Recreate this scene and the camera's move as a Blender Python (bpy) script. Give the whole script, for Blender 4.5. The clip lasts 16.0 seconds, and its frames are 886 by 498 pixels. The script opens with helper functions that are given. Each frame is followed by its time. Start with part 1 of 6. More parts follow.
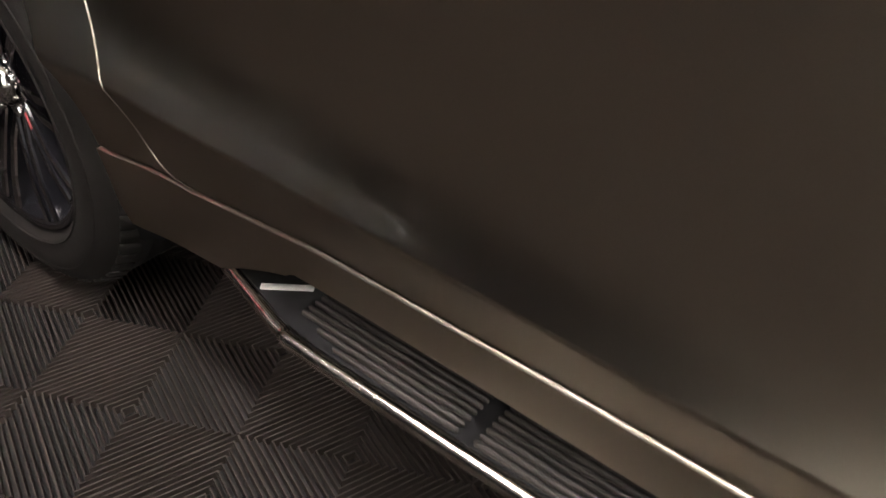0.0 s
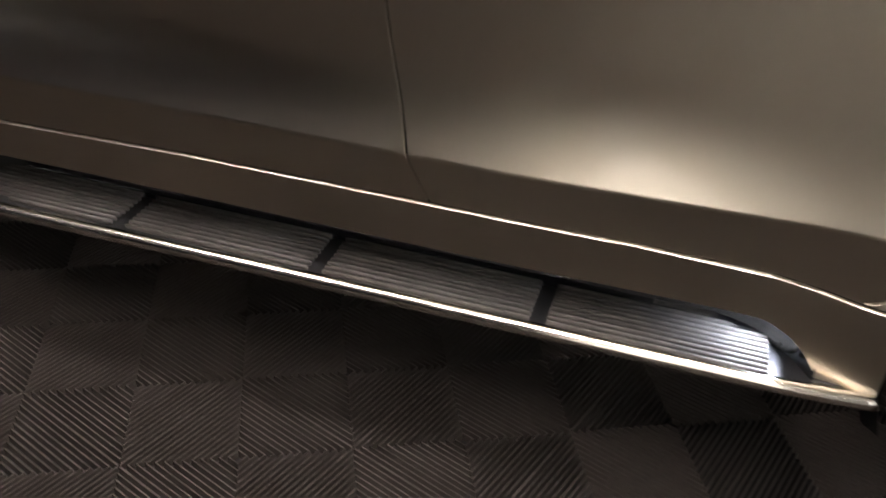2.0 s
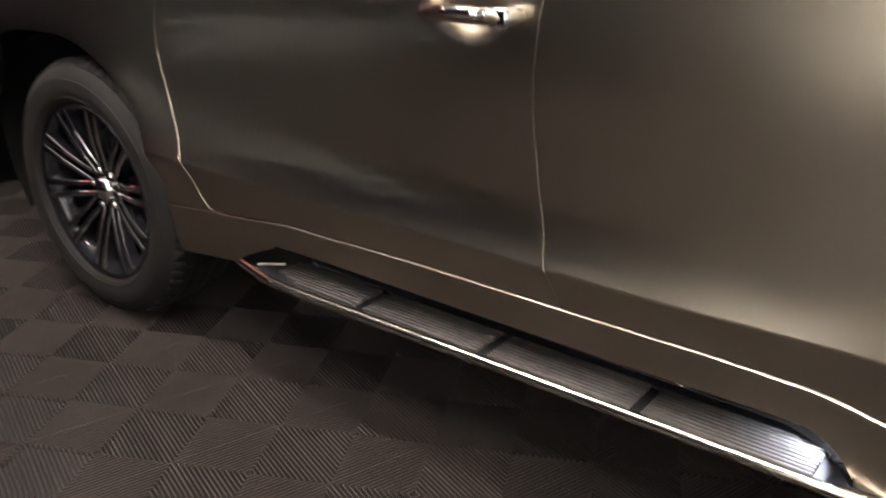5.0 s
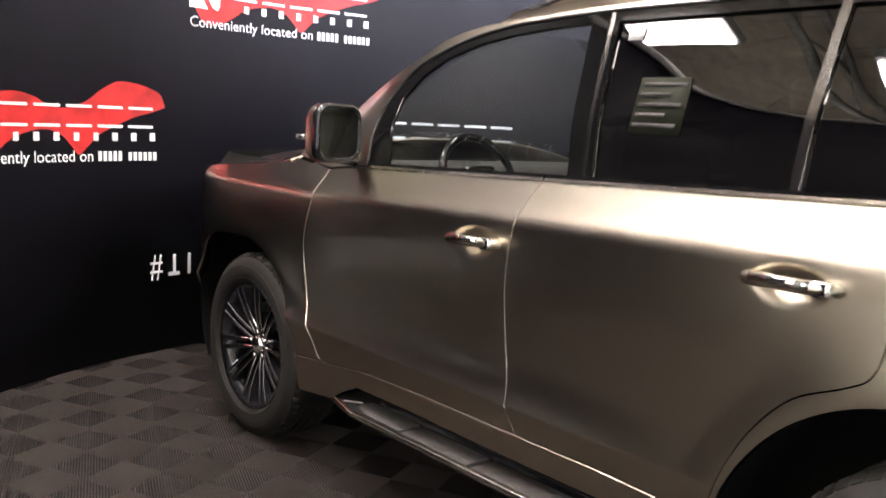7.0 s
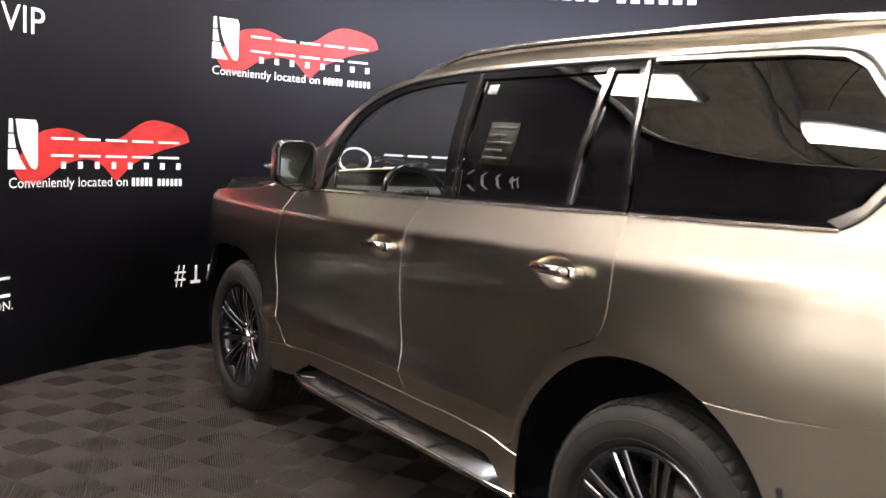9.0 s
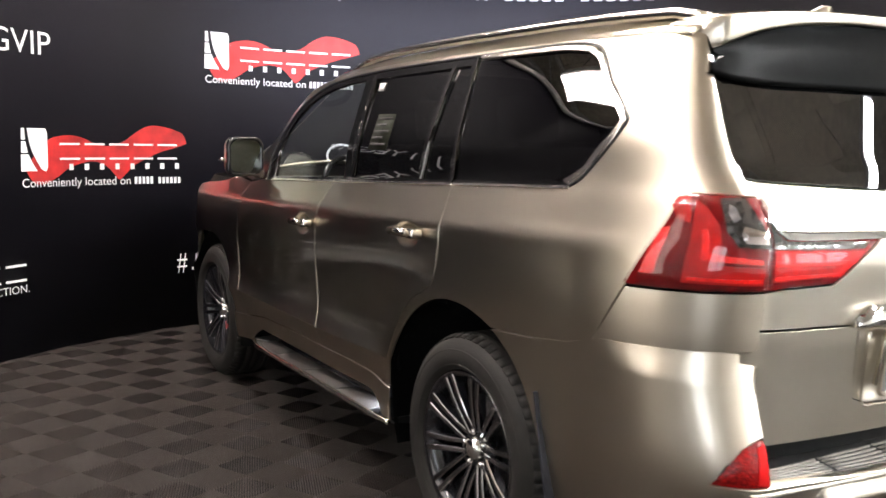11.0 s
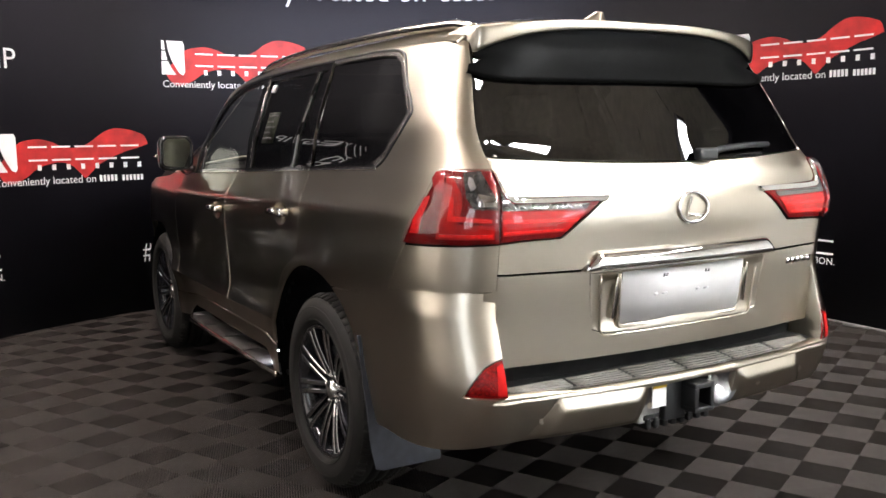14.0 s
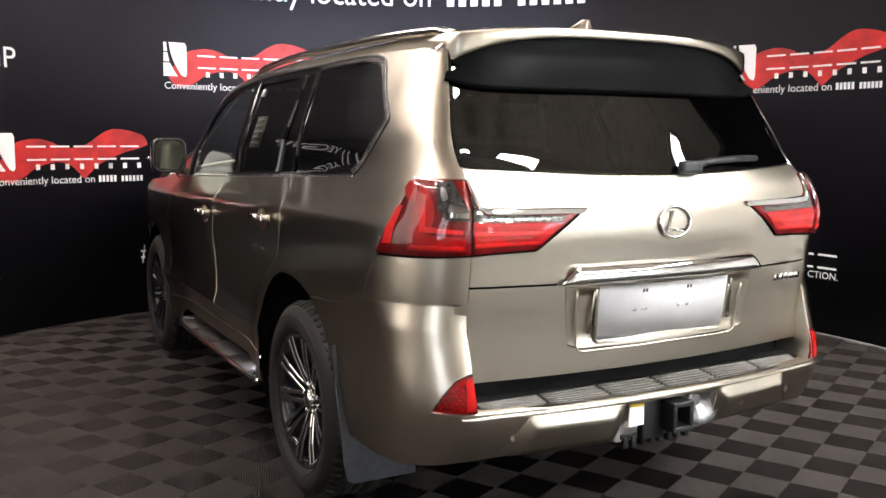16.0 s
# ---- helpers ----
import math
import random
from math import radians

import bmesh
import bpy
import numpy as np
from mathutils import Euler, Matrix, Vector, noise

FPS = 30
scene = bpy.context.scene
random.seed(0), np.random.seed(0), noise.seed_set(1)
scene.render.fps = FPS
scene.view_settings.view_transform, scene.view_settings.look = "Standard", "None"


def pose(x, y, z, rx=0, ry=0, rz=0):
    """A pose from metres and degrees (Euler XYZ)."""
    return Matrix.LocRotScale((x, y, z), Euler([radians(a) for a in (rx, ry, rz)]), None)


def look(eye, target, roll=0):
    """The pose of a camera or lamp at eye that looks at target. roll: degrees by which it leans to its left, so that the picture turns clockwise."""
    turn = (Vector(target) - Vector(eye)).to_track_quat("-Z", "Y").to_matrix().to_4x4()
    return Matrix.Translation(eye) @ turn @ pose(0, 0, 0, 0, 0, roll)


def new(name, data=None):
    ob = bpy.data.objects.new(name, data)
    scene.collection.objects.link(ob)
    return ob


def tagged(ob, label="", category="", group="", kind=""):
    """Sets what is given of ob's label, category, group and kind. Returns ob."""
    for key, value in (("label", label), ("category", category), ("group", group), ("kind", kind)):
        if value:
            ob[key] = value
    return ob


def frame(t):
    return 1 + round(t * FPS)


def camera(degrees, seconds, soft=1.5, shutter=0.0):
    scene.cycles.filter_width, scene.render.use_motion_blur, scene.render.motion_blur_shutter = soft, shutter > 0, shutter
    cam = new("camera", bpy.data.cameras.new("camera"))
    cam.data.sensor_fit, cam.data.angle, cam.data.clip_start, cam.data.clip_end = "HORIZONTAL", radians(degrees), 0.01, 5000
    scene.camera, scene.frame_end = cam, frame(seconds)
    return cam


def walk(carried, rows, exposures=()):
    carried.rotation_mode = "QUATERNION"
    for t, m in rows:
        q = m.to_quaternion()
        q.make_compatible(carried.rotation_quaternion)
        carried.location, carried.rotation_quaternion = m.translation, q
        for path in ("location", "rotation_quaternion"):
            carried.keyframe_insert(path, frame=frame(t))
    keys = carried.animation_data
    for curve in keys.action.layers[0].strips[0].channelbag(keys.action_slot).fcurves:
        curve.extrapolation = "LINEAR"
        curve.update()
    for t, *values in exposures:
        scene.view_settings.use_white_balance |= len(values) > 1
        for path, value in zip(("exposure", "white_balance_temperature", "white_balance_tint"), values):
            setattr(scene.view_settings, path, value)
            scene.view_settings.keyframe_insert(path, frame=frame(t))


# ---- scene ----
cam = camera(53.0, 16.0, 1.5, 0.5)
PATH = [
    (0, (-1.487, 1.337, 1.179), (-0.288, 2.333, -0.074), 0.5),
    (0.5, (-1.618, 1.261, 1.223), (-0.364, 2.197, -0.022), -0.5),
    (1, (-1.721, 1.098, 1.205), (-0.391, 1.988, 0.005), -0.4),
    (1.5, (-1.853, 1.0, 1.206), (-0.39, 1.706, 0.039), 1.5),
    (2, (-1.989, 0.877, 1.196), (-0.406, 1.334, 0.063), 3.0),
    (2.5, (-2.034, 0.768, 1.228), (-0.449, 1.227, 0.097), 2.7),
    (3, (-2.133, 0.714, 1.235), (-0.517, 1.248, 0.185), 3.3),
    (3.5, (-2.181, 0.608, 1.234), (-0.576, 1.27, 0.242), 1.6),
    (4, (-2.187, 0.582, 1.252), (-0.607, 1.315, 0.269), 0.5),
    (4.5, (-2.243, 0.546, 1.267), (-0.711, 1.451, 0.354), 0.4),
    (5, (-2.321, 0.432, 1.328), (-0.87, 1.556, 0.534), -0.3),
    (5.2, (-2.389, 0.361, 1.351), (-0.949, 1.535, 0.61), 0.1),
    (7.3, (-2.789, -0.706, 1.468), (-1.529, 0.825, 1.209), 3.4),
    (7.5, (-2.807, -0.796, 1.482), (-1.556, 0.745, 1.236), 3.5),
    (8, (-2.832, -1.033, 1.481), (-1.601, 0.527, 1.254), 3.4),
    (8.5, (-2.829, -1.307, 1.487), (-1.631, 0.278, 1.259), 3.5),
    (11, (-2.55, -2.493, 1.463), (-1.522, -0.795, 1.224), 1.2),
    (11.5, (-2.472, -2.705, 1.465), (-1.449, -1.005, 1.216), 1.7),
    (12, (-2.35, -2.93, 1.465), (-1.341, -1.222, 1.21), 1.7),
    (12.5, (-2.307, -3.057, 1.459), (-1.333, -1.331, 1.187), 1.4),
    (13, (-2.293, -3.113, 1.458), (-1.327, -1.382, 1.188), 0.1),
    (13.5, (-2.292, -3.256, 1.459), (-1.318, -1.528, 1.204), -0.8),
    (14, (-2.275, -3.377, 1.46), (-1.294, -1.653, 1.203), -0.7),
    (14.5, (-2.248, -3.415, 1.462), (-1.261, -1.695, 1.206), -0.1),
    (15, (-2.189, -3.41, 1.467), (-1.204, -1.687, 1.218), 0.4),
    (15.5, (-2.147, -3.4, 1.47), (-1.179, -1.667, 1.227), 0.4),
    (16, (-2.124, -3.388, 1.471), (-1.172, -1.646, 1.225), 0.3),
]
EXPOSURES = [(0.0, -0.22), (3.0, -0.2), (5.0, 0.18), (8.0, 0.28), (11.0, 0.0), (12.5, -0.38), (16.0, -0.45)]
walk(cam, [(t, look(eye, target, roll)) for t, eye, target, roll in PATH], EXPOSURES)

# ceiling lights, some of them added as unseen fill: place, size, turn, tint
LIGHTS = [
    ((-2.85, 3.45, 4.4), (0.9, 0.30), 90, "warm"), ((-3.25, 1.55, 4.4), (1.0, 0.28), 90, "warm"),
    # unseen lamps added to brighten the rear pillar, the stage and the ceiling
    ((-3.9, 0.1, 4.4), (1.2, 0.3), 90, "warm"), ((0.8, 1.9, 4.4), (1.5, 0.3), 90, "dim"), ((1.0, -0.7, 4.4), (1.5, 0.3), 90, "dim"), ((-4.7, 4.3, 4.4), (1.2, 0.3), 90, "dim"), ((-4.9, 2.9, 4.4), (1.2, 0.3), 90, "dim"),
    # added above the left flank to brighten the shoulder under the windows
    ((-1.65, 3.0, 4.4), (1.8, 0.3), 90, "warm"), ((-1.7, 0.8, 4.4), (1.8, 0.3), 90, "warm"),
    # first two mirror in the rear window; the rest are added fill for the tail
    ((0.6, -2.25, 4.4), (0.55, 0.28), 0, "cool"), ((3.7, -3.2, 4.4), (1.2, 0.2), 90, "cool"), ((3.4, -5.4, 4.4), (1.5, 0.4), 0, "cool"), ((1.6, -4.6, 4.4), (1.5, 0.4), 0, "cool"), ((0.6, -6.4, 4.4), (1.5, 0.5), 0, "cool"),
]
# added hall window past the stage's open end, lights the tailgate: middle, width, sill, head
WINDOWS = [("wall_south", 4.2, 3.4, 0.3, 3.2)]

# ---------------------------------------------------------------- world and light
world = bpy.data.worlds.new("hall_dark")
scene.world = world
world.use_nodes = True
world.node_tree.nodes["Background"].inputs[0].default_value = (0.55, 0.6, 0.7, 1)
world.node_tree.nodes["Background"].inputs[1].default_value = 0.02

# ---------------------------------------------------------------- helpers of the scene


def part(name, bm, material, parent, label="", smooth=True):
    """One bmesh as one mesh object under a thing or a part."""
    me = bpy.data.meshes.new(name)
    bmesh.ops.recalc_face_normals(bm, faces=bm.faces) if name not in KEEP else None
    bm.to_mesh(me)
    bm.free()
    me.materials.append(material)
    me.polygons.foreach_set("use_smooth", [smooth] * len(me.polygons))
    ob = new(name, me)
    ob.parent = parent
    if label:
        ob["label"] = label
    return ob


KEEP = set()


def thing(name, label, category, group="", kind="", at=(0, 0, 0)):
    ob = new(name)
    ob.location = at
    ob.empty_display_size = 0.1
    return tagged(ob, label, category, group, kind)


def add_box(bm, size, m, bevel=0.0, segments=2):
    made = bmesh.ops.create_cube(bm, size=1, matrix=m @ Matrix.Diagonal((*size, 1)))["verts"]
    if bevel:
        edges = list({e for v in made for e in v.link_edges})
        bmesh.ops.bevel(bm, geom=edges, offset=bevel, segments=segments, affect="EDGES", profile=0.6)


def add_tube(bm, points, radius, sides=10, flat=1.0, closed=False):
    """A round bar along points."""
    pts = [Vector(p) for p in points]
    rings = []
    for i, p in enumerate(pts):
        a, b = (pts[i - 1] if i or closed else p), (pts[(i + 1) % len(pts)] if i + 1 < len(pts) or closed else p)
        way = (b - a).normalized()
        side = way.cross(Vector((0, 0, 1)))
        side = side.normalized() if side.length > 1e-4 else Vector((1, 0, 0))
        up = side.cross(way).normalized()
        rings.append([bm.verts.new(p + radius * (math.cos(k * math.tau / sides) * side + flat * math.sin(k * math.tau / sides) * up)) for k in range(sides)])
    for i in range(len(rings) - (0 if closed else 1)):
        r, s = rings[i], rings[(i + 1) % len(rings)]
        for k in range(sides):
            bm.faces.new((r[k], r[(k + 1) % sides], s[(k + 1) % sides], s[k]))
    if not closed:
        bm.faces.new(rings[0][::-1]), bm.faces.new(rings[-1])


def add_lathe(bm, profile, m, steps=64, closed=False):
    """Turns a profile of (radius, along) round the local x axis."""
    rings = []
    for k in range(steps):
        c, s = math.cos(k * math.tau / steps), math.sin(k * math.tau / steps)
        rings.append([bm.verts.new(m @ Vector((a, r * c, r * s))) for r, a in profile])
    n = len(profile)
    for k in range(steps):
        p, q = rings[k], rings[(k + 1) % steps]
        for i in range(n if closed else n - 1):
            bm.faces.new((p[i], p[(i + 1) % n], q[(i + 1) % n], q[i]))


def rounded(w, h, r, n=5):
    """A rounded rectangle round the middle, as a list of (a, b)."""
    out = []
    for cx, cy, a0 in ((1, 1, 0), (-1, 1, 90), (-1, -1, 180), (1, -1, 270)):
        out += [(cx * (w / 2 - r) + r * math.cos(radians(a0 + 90 * i / n)), cy * (h / 2 - r) + r * math.sin(radians(a0 + 90 * i / n))) for i in range(n + 1)]
    return out


def add_loft(bm, rings, place, ends=True):
    """Skins a chain of outlines, each (outline, depth); place(a, b, d) puts a point into the world."""
    made = [[bm.verts.new(place(a, b, d)) for a, b in ring] for ring, d in rings]
    for p, q in zip(made, made[1:]):
        for i in range(len(p)):
            j = (i + 1) % len(p)
            bm.faces.new((p[i], p[j], q[j], q[i]))
    if ends:
        bm.faces.new(made[0][::-1]), bm.faces.new(made[-1])


def add_prism(bm, outline, place, depth):
    """A flat outline of (a, b) with a thickness; place(a, b, d) puts it into the world."""
    front = [bm.verts.new(place(a, b, depth)) for a, b in outline]
    back = [bm.verts.new(place(a, b, 0)) for a, b in outline]
    bm.faces.new(front)
    for i in range(len(outline)):
        j = (i + 1) % len(outline)
        bm.faces.new((front[j], front[i], back[i], back[j]))


# ---------------------------------------------------------------- materials


def material(name, color, rough=0.5, metal=0.0, coat=0.0, noise_scale=0.0, noise_amount=0.0, bump=0.0, bump_scale=200.0, rough_var=0.0, spec=0.5, emit=0.0, emit_color=None, big=0.0, coat_ior=1.5):
    mat = bpy.data.materials.new(name)
    mat.use_nodes = True
    nt = mat.node_tree
    bsdf = nt.nodes["Principled BSDF"]
    bsdf.inputs["Base Color"].default_value = (*color, 1)
    bsdf.inputs["Roughness"].default_value = rough
    bsdf.inputs["Metallic"].default_value = metal
    bsdf.inputs["Coat Weight"].default_value = coat
    bsdf.inputs["Coat Roughness"].default_value = 0.015
    bsdf.inputs["Coat IOR"].default_value = coat_ior
    bsdf.inputs["Specular IOR Level"].default_value = spec
    if emit:
        bsdf.inputs["Emission Color"].default_value = (*(emit_color or color), 1)
        bsdf.inputs["Emission Strength"].default_value = emit
    coords = nt.nodes.new("ShaderNodeTexCoord")
    if noise_amount:
        tex = nt.nodes.new("ShaderNodeTexNoise")
        tex.inputs["Scale"].default_value = noise_scale
        tex.inputs["Detail"].default_value = 5
        nt.links.new(coords.outputs["Object"], tex.inputs["Vector"])
        fac = tex.outputs["Fac"]
        if big:
            wide = nt.nodes.new("ShaderNodeTexNoise")
            wide.inputs["Scale"].default_value = big
            wide.inputs["Detail"].default_value = 3
            nt.links.new(coords.outputs["Object"], wide.inputs["Vector"])
            both = nt.nodes.new("ShaderNodeMath")
            both.operation = "ADD"
            nt.links.new(fac, both.inputs[0]), nt.links.new(wide.outputs["Fac"], both.inputs[1])
            half = nt.nodes.new("ShaderNodeMath")
            half.operation = "MULTIPLY"
            half.inputs[1].default_value = 0.5
            nt.links.new(both.outputs[0], half.inputs[0])
            fac = half.outputs[0]
        ramp = nt.nodes.new("ShaderNodeValToRGB")
        ramp.color_ramp.elements[0].position, ramp.color_ramp.elements[1].position = 0.3, 0.7
        ramp.color_ramp.elements[0].color = (*[c * (1 - noise_amount) for c in color], 1)
        ramp.color_ramp.elements[1].color = (*[min(c * (1 + noise_amount), 1) for c in color], 1)
        nt.links.new(fac, ramp.inputs[0])
        nt.links.new(ramp.outputs[0], bsdf.inputs["Base Color"])
        if rough_var:
            span = nt.nodes.new("ShaderNodeMapRange")
            span.inputs["To Min"].default_value, span.inputs["To Max"].default_value = rough - rough_var, rough + rough_var
            nt.links.new(fac, span.inputs["Value"])
            nt.links.new(span.outputs[0], bsdf.inputs["Roughness"])
    if bump:
        grain = nt.nodes.new("ShaderNodeTexNoise")
        grain.inputs["Scale"].default_value = bump_scale
        grain.inputs["Detail"].default_value = 4
        nt.links.new(coords.outputs["Object"], grain.inputs["Vector"])
        node = nt.nodes.new("ShaderNodeBump")
        node.inputs["Strength"].default_value = bump
        node.inputs["Distance"].default_value = 0.002
        nt.links.new(grain.outputs["Fac"], node.inputs["Height"])
        nt.links.new(node.outputs[0], bsdf.inputs["Normal"])
    return mat


def glass(name, tint, gloss=1.0):
    """A thin pane: what lies behind shows through its tint, and it mirrors by its angle."""
    mat = bpy.data.materials.new(name)
    mat.use_nodes = True
    nt = mat.node_tree
    nt.nodes.remove(nt.nodes["Principled BSDF"])
    clear, mirror, mix, facing = (nt.nodes.new(k) for k in ("ShaderNodeBsdfTransparent", "ShaderNodeBsdfGlossy", "ShaderNodeMixShader", "ShaderNodeLayerWeight"))
    clear.inputs[0].default_value = (*tint, 1)
    mirror.inputs[0].default_value = (gloss, gloss, gloss, 1)
    mirror.inputs["Roughness"].default_value = 0.004
    facing.inputs[0].default_value = 0.5
    curve, span = nt.nodes.new("ShaderNodeMath"), nt.nodes.new("ShaderNodeMapRange")
    curve.operation = "POWER"
    curve.inputs[1].default_value = 5.0
    span.inputs["To Min"].default_value, span.inputs["To Max"].default_value = 0.065, 1.0
    nt.links.new(facing.outputs["Facing"], curve.inputs[0])
    nt.links.new(curve.outputs[0], span.inputs["Value"])
    nt.links.new(span.outputs[0], mix.inputs[0])
    nt.links.new(clear.outputs[0], mix.inputs[1])
    nt.links.new(mirror.outputs[0], mix.inputs[2])
    nt.links.new(mix.outputs[0], nt.nodes["Material Output"].inputs[0])
    return mat


def metallic_paint(name, color, rough, broad, share, coat):
    """Car paint: two soft lobes of metal flakes under a clear coat that mirrors sharply by its angle."""
    mat = bpy.data.materials.new(name)
    mat.use_nodes = True
    nt = mat.node_tree
    nt.nodes.remove(nt.nodes["Principled BSDF"])
    coords, flake, cloud, ramp = (nt.nodes.new(k) for k in ("ShaderNodeTexCoord", "ShaderNodeTexNoise", "ShaderNodeTexNoise", "ShaderNodeValToRGB"))
    flake.inputs["Scale"].default_value, cloud.inputs["Scale"].default_value = 1800, 3
    both = nt.nodes.new("ShaderNodeMath")
    both.operation = "MULTIPLY_ADD"
    both.inputs[1].default_value = 0.3
    nt.links.new(coords.outputs["Object"], flake.inputs["Vector"])
    nt.links.new(coords.outputs["Object"], cloud.inputs["Vector"])
    nt.links.new(cloud.outputs["Fac"], both.inputs[0])
    nt.links.new(flake.outputs["Fac"], both.inputs[2])
    nt.links.new(both.outputs[0], ramp.inputs[0])
    ramp.color_ramp.elements[0].position, ramp.color_ramp.elements[1].position = 0.45, 0.85
    ramp.color_ramp.elements[0].color = (*[c * 0.93 for c in color], 1)
    ramp.color_ramp.elements[1].color = (*[c * 1.07 for c in color], 1)
    lobes = []
    for r in (rough, broad):
        lobe = nt.nodes.new("ShaderNodeBsdfAnisotropic")
        lobe.distribution = "BECKMANN"
        lobe.inputs["Roughness"].default_value = r
        nt.links.new(ramp.outputs[0], lobe.inputs["Color"])
        lobes.append(lobe)
    clear = nt.nodes.new("ShaderNodeBsdfGlossy")
    clear.inputs["Roughness"].default_value = 0.012
    facing, curve, span = (nt.nodes.new(k) for k in ("ShaderNodeLayerWeight", "ShaderNodeMath", "ShaderNodeMapRange"))
    facing.inputs[0].default_value = 0.5
    curve.operation = "POWER"
    curve.inputs[1].default_value = 5.0
    span.inputs["To Min"].default_value, span.inputs["To Max"].default_value = coat, 0.9
    nt.links.new(facing.outputs["Facing"], curve.inputs[0])
    nt.links.new(curve.outputs[0], span.inputs["Value"])
    base, top = nt.nodes.new("ShaderNodeMixShader"), nt.nodes.new("ShaderNodeMixShader")
    base.inputs[0].default_value = share
    nt.links.new(lobes[0].outputs[0], base.inputs[1])
    nt.links.new(lobes[1].outputs[0], base.inputs[2])
    nt.links.new(span.outputs[0], top.inputs[0])
    nt.links.new(base.outputs[0], top.inputs[1])
    nt.links.new(clear.outputs[0], top.inputs[2])
    nt.links.new(top.outputs[0], nt.nodes["Material Output"].inputs[0])
    return mat


PAINT = metallic_paint("champagne_metallic_paint", (0.595, 0.537, 0.437), 0.33, 0.48, 0.28, 0.085)
TRIM = material("black_trim", (0.014, 0.014, 0.015), 0.35, 0, 0, 60, 0.25, 0.05, 300)
PILLAR_BLACK = material("black_pillar_cover", (0.003, 0.003, 0.003), 0.05, 0, 0, 60, 0.2, 0.0, 300, spec=0.35)
GLOSS_BLACK = material("gloss_black", (0.008, 0.008, 0.009), 0.08, 0, 0.6)
PLASTIC = material("dark_grained_plastic", (0.008, 0.0076, 0.0072), 0.6, 0, 0, 90, 0.3, 0.25, 900, 0.08, spec=0.25, big=6)
DECK = material("step_rubber", (0.050, 0.045, 0.041), 0.62, 0, 0, 40, 0.3, 0.2, 700, 0.08)
PAD = material("bumper_step_grey", (0.115, 0.105, 0.09), 0.55, 0, 0, 60, 0.2, 0.2, 700, 0.06)
COVER = material("satin_black_cover", (0.003, 0.003, 0.003), 0.3, 0, 0, 60, 0.2, 0.0, 300, spec=0.04)
CHROME = material("chrome", (0.86, 0.85, 0.83), 0.05, 1.0, 0, 30, 0.04)
SATIN = material("satin_chrome", (0.80, 0.75, 0.67), 0.16, 1.0, 0, 40, 0.05)
STRIP = material("dark_bright_strip", (0.17, 0.164, 0.156), 0.14, 1.0, 0, 40, 0.05)
LINER = material("pale_recess_liner", (0.42, 0.41, 0.40), 0.3, 0.4, 0.3, 30, 0.3)
RUBBER = material("tyre_rubber", (0.017, 0.0155, 0.014), 0.70, 0, 0, 25, 0.3, 0.3, 260, 0.08, spec=0.25, big=4)
RIM_DARK = material("dark_rim_paint", (0.018, 0.018, 0.022), 0.22, 0.3, 0.8, 40, 0.2)
RIM_CUT = material("machined_alloy", (0.26, 0.26, 0.275), 0.24, 1.0, 0.6, 300, 0.08)
DISC = material("brake_steel", (0.30, 0.29, 0.28), 0.35, 1.0, 0, 90, 0.25)
RED = material("red_lens", (0.36, 0.002, 0.002), 0.35, 0, 0.0, 24, 0.3, spec=0.15)
RED_DEEP = material("deep_red_lens", (0.13, 0.002, 0.003), 0.2, 0, 0.0, 20, 0.2, spec=0.2)
RED_BRIGHT = material("bright_red_reflector", (0.70, 0.008, 0.006), 0.30, 0.0, 0.0, 140, 0.35, 0.6, 420, spec=0.2)
FOG = material("textured_red_lens", (0.17, 0.003, 0.003), 0.2, 0, 0.0, 110, 0.7, 0.9, 160, spec=0.3)
CLEAR_LENS = material("smoked_clear_lens", (0.30, 0.29, 0.27), 0.10, 0.75, 1.0, 40, 0.5)
SMOKE = material("smoked_lens", (0.05, 0.048, 0.045), 0.08, 0.3, 1.0, 60, 0.8)
PLATE = material("plate_blank", (0.42, 0.415, 0.41), 0.55, 0.0, 0.1, 14, 0.05)
PAPER = material("paper", (0.72, 0.72, 0.70), 0.6, 0, 0, 30, 0.05)
# dark grey-green stands in for paper dimmed by the tinted glass
SHEET_DIM = material("sheet_dimmed_by_glass", (0.020, 0.021, 0.015), 0.6, 0, 0, 40, 0.15, spec=0.08)
YELLOW = material("yellow_label", (0.75, 0.52, 0.03), 0.5, 0, 0, 30, 0.1)
LEATHER = material("pale_leather", (0.22, 0.215, 0.18), 0.5, 0, 0, 40, 0.12, 0.2, 300)
CABIN = material("dark_cabin", (0.035, 0.033, 0.032), 0.6, 0, 0, 30, 0.25, 0.2, 400)
SHELL = material("black_underbody", (0.006, 0.006, 0.006), 0.8, 0, 0, 30, 0.3, 0.2, 300, spec=0.15)
FLAP = material("grey_mud_flap", (0.030, 0.032, 0.043), 0.5, 0, 0, 30, 0.25, 0.15, 200)
STEEL = material("hitch_black_steel", (0.009, 0.009, 0.0095), 0.4, 0.2, 0, 60, 0.3, 0.3, 200)
ALLOY = material("bare_metal", (0.45, 0.45, 0.46), 0.3, 1.0, 0, 60, 0.25)
PANE_DARK = glass("privacy_glass", (0.014, 0.015, 0.015), 0.85)
PANE = glass("front_glass", (0.84, 0.88, 0.86))
COVER_GLASS = glass("clear_lens_cover", (0.97, 0.94, 0.94))
MIRROR = material("mirror_glass", (0.62, 0.63, 0.56), 0.02, 1.0)
FABRIC = material("dark_navy_backdrop", (0.0082, 0.0074, 0.0105), 0.5, 0, 0, 900, 0.3, 0.3, 1400, 0.06, 0.16, big=1.2)
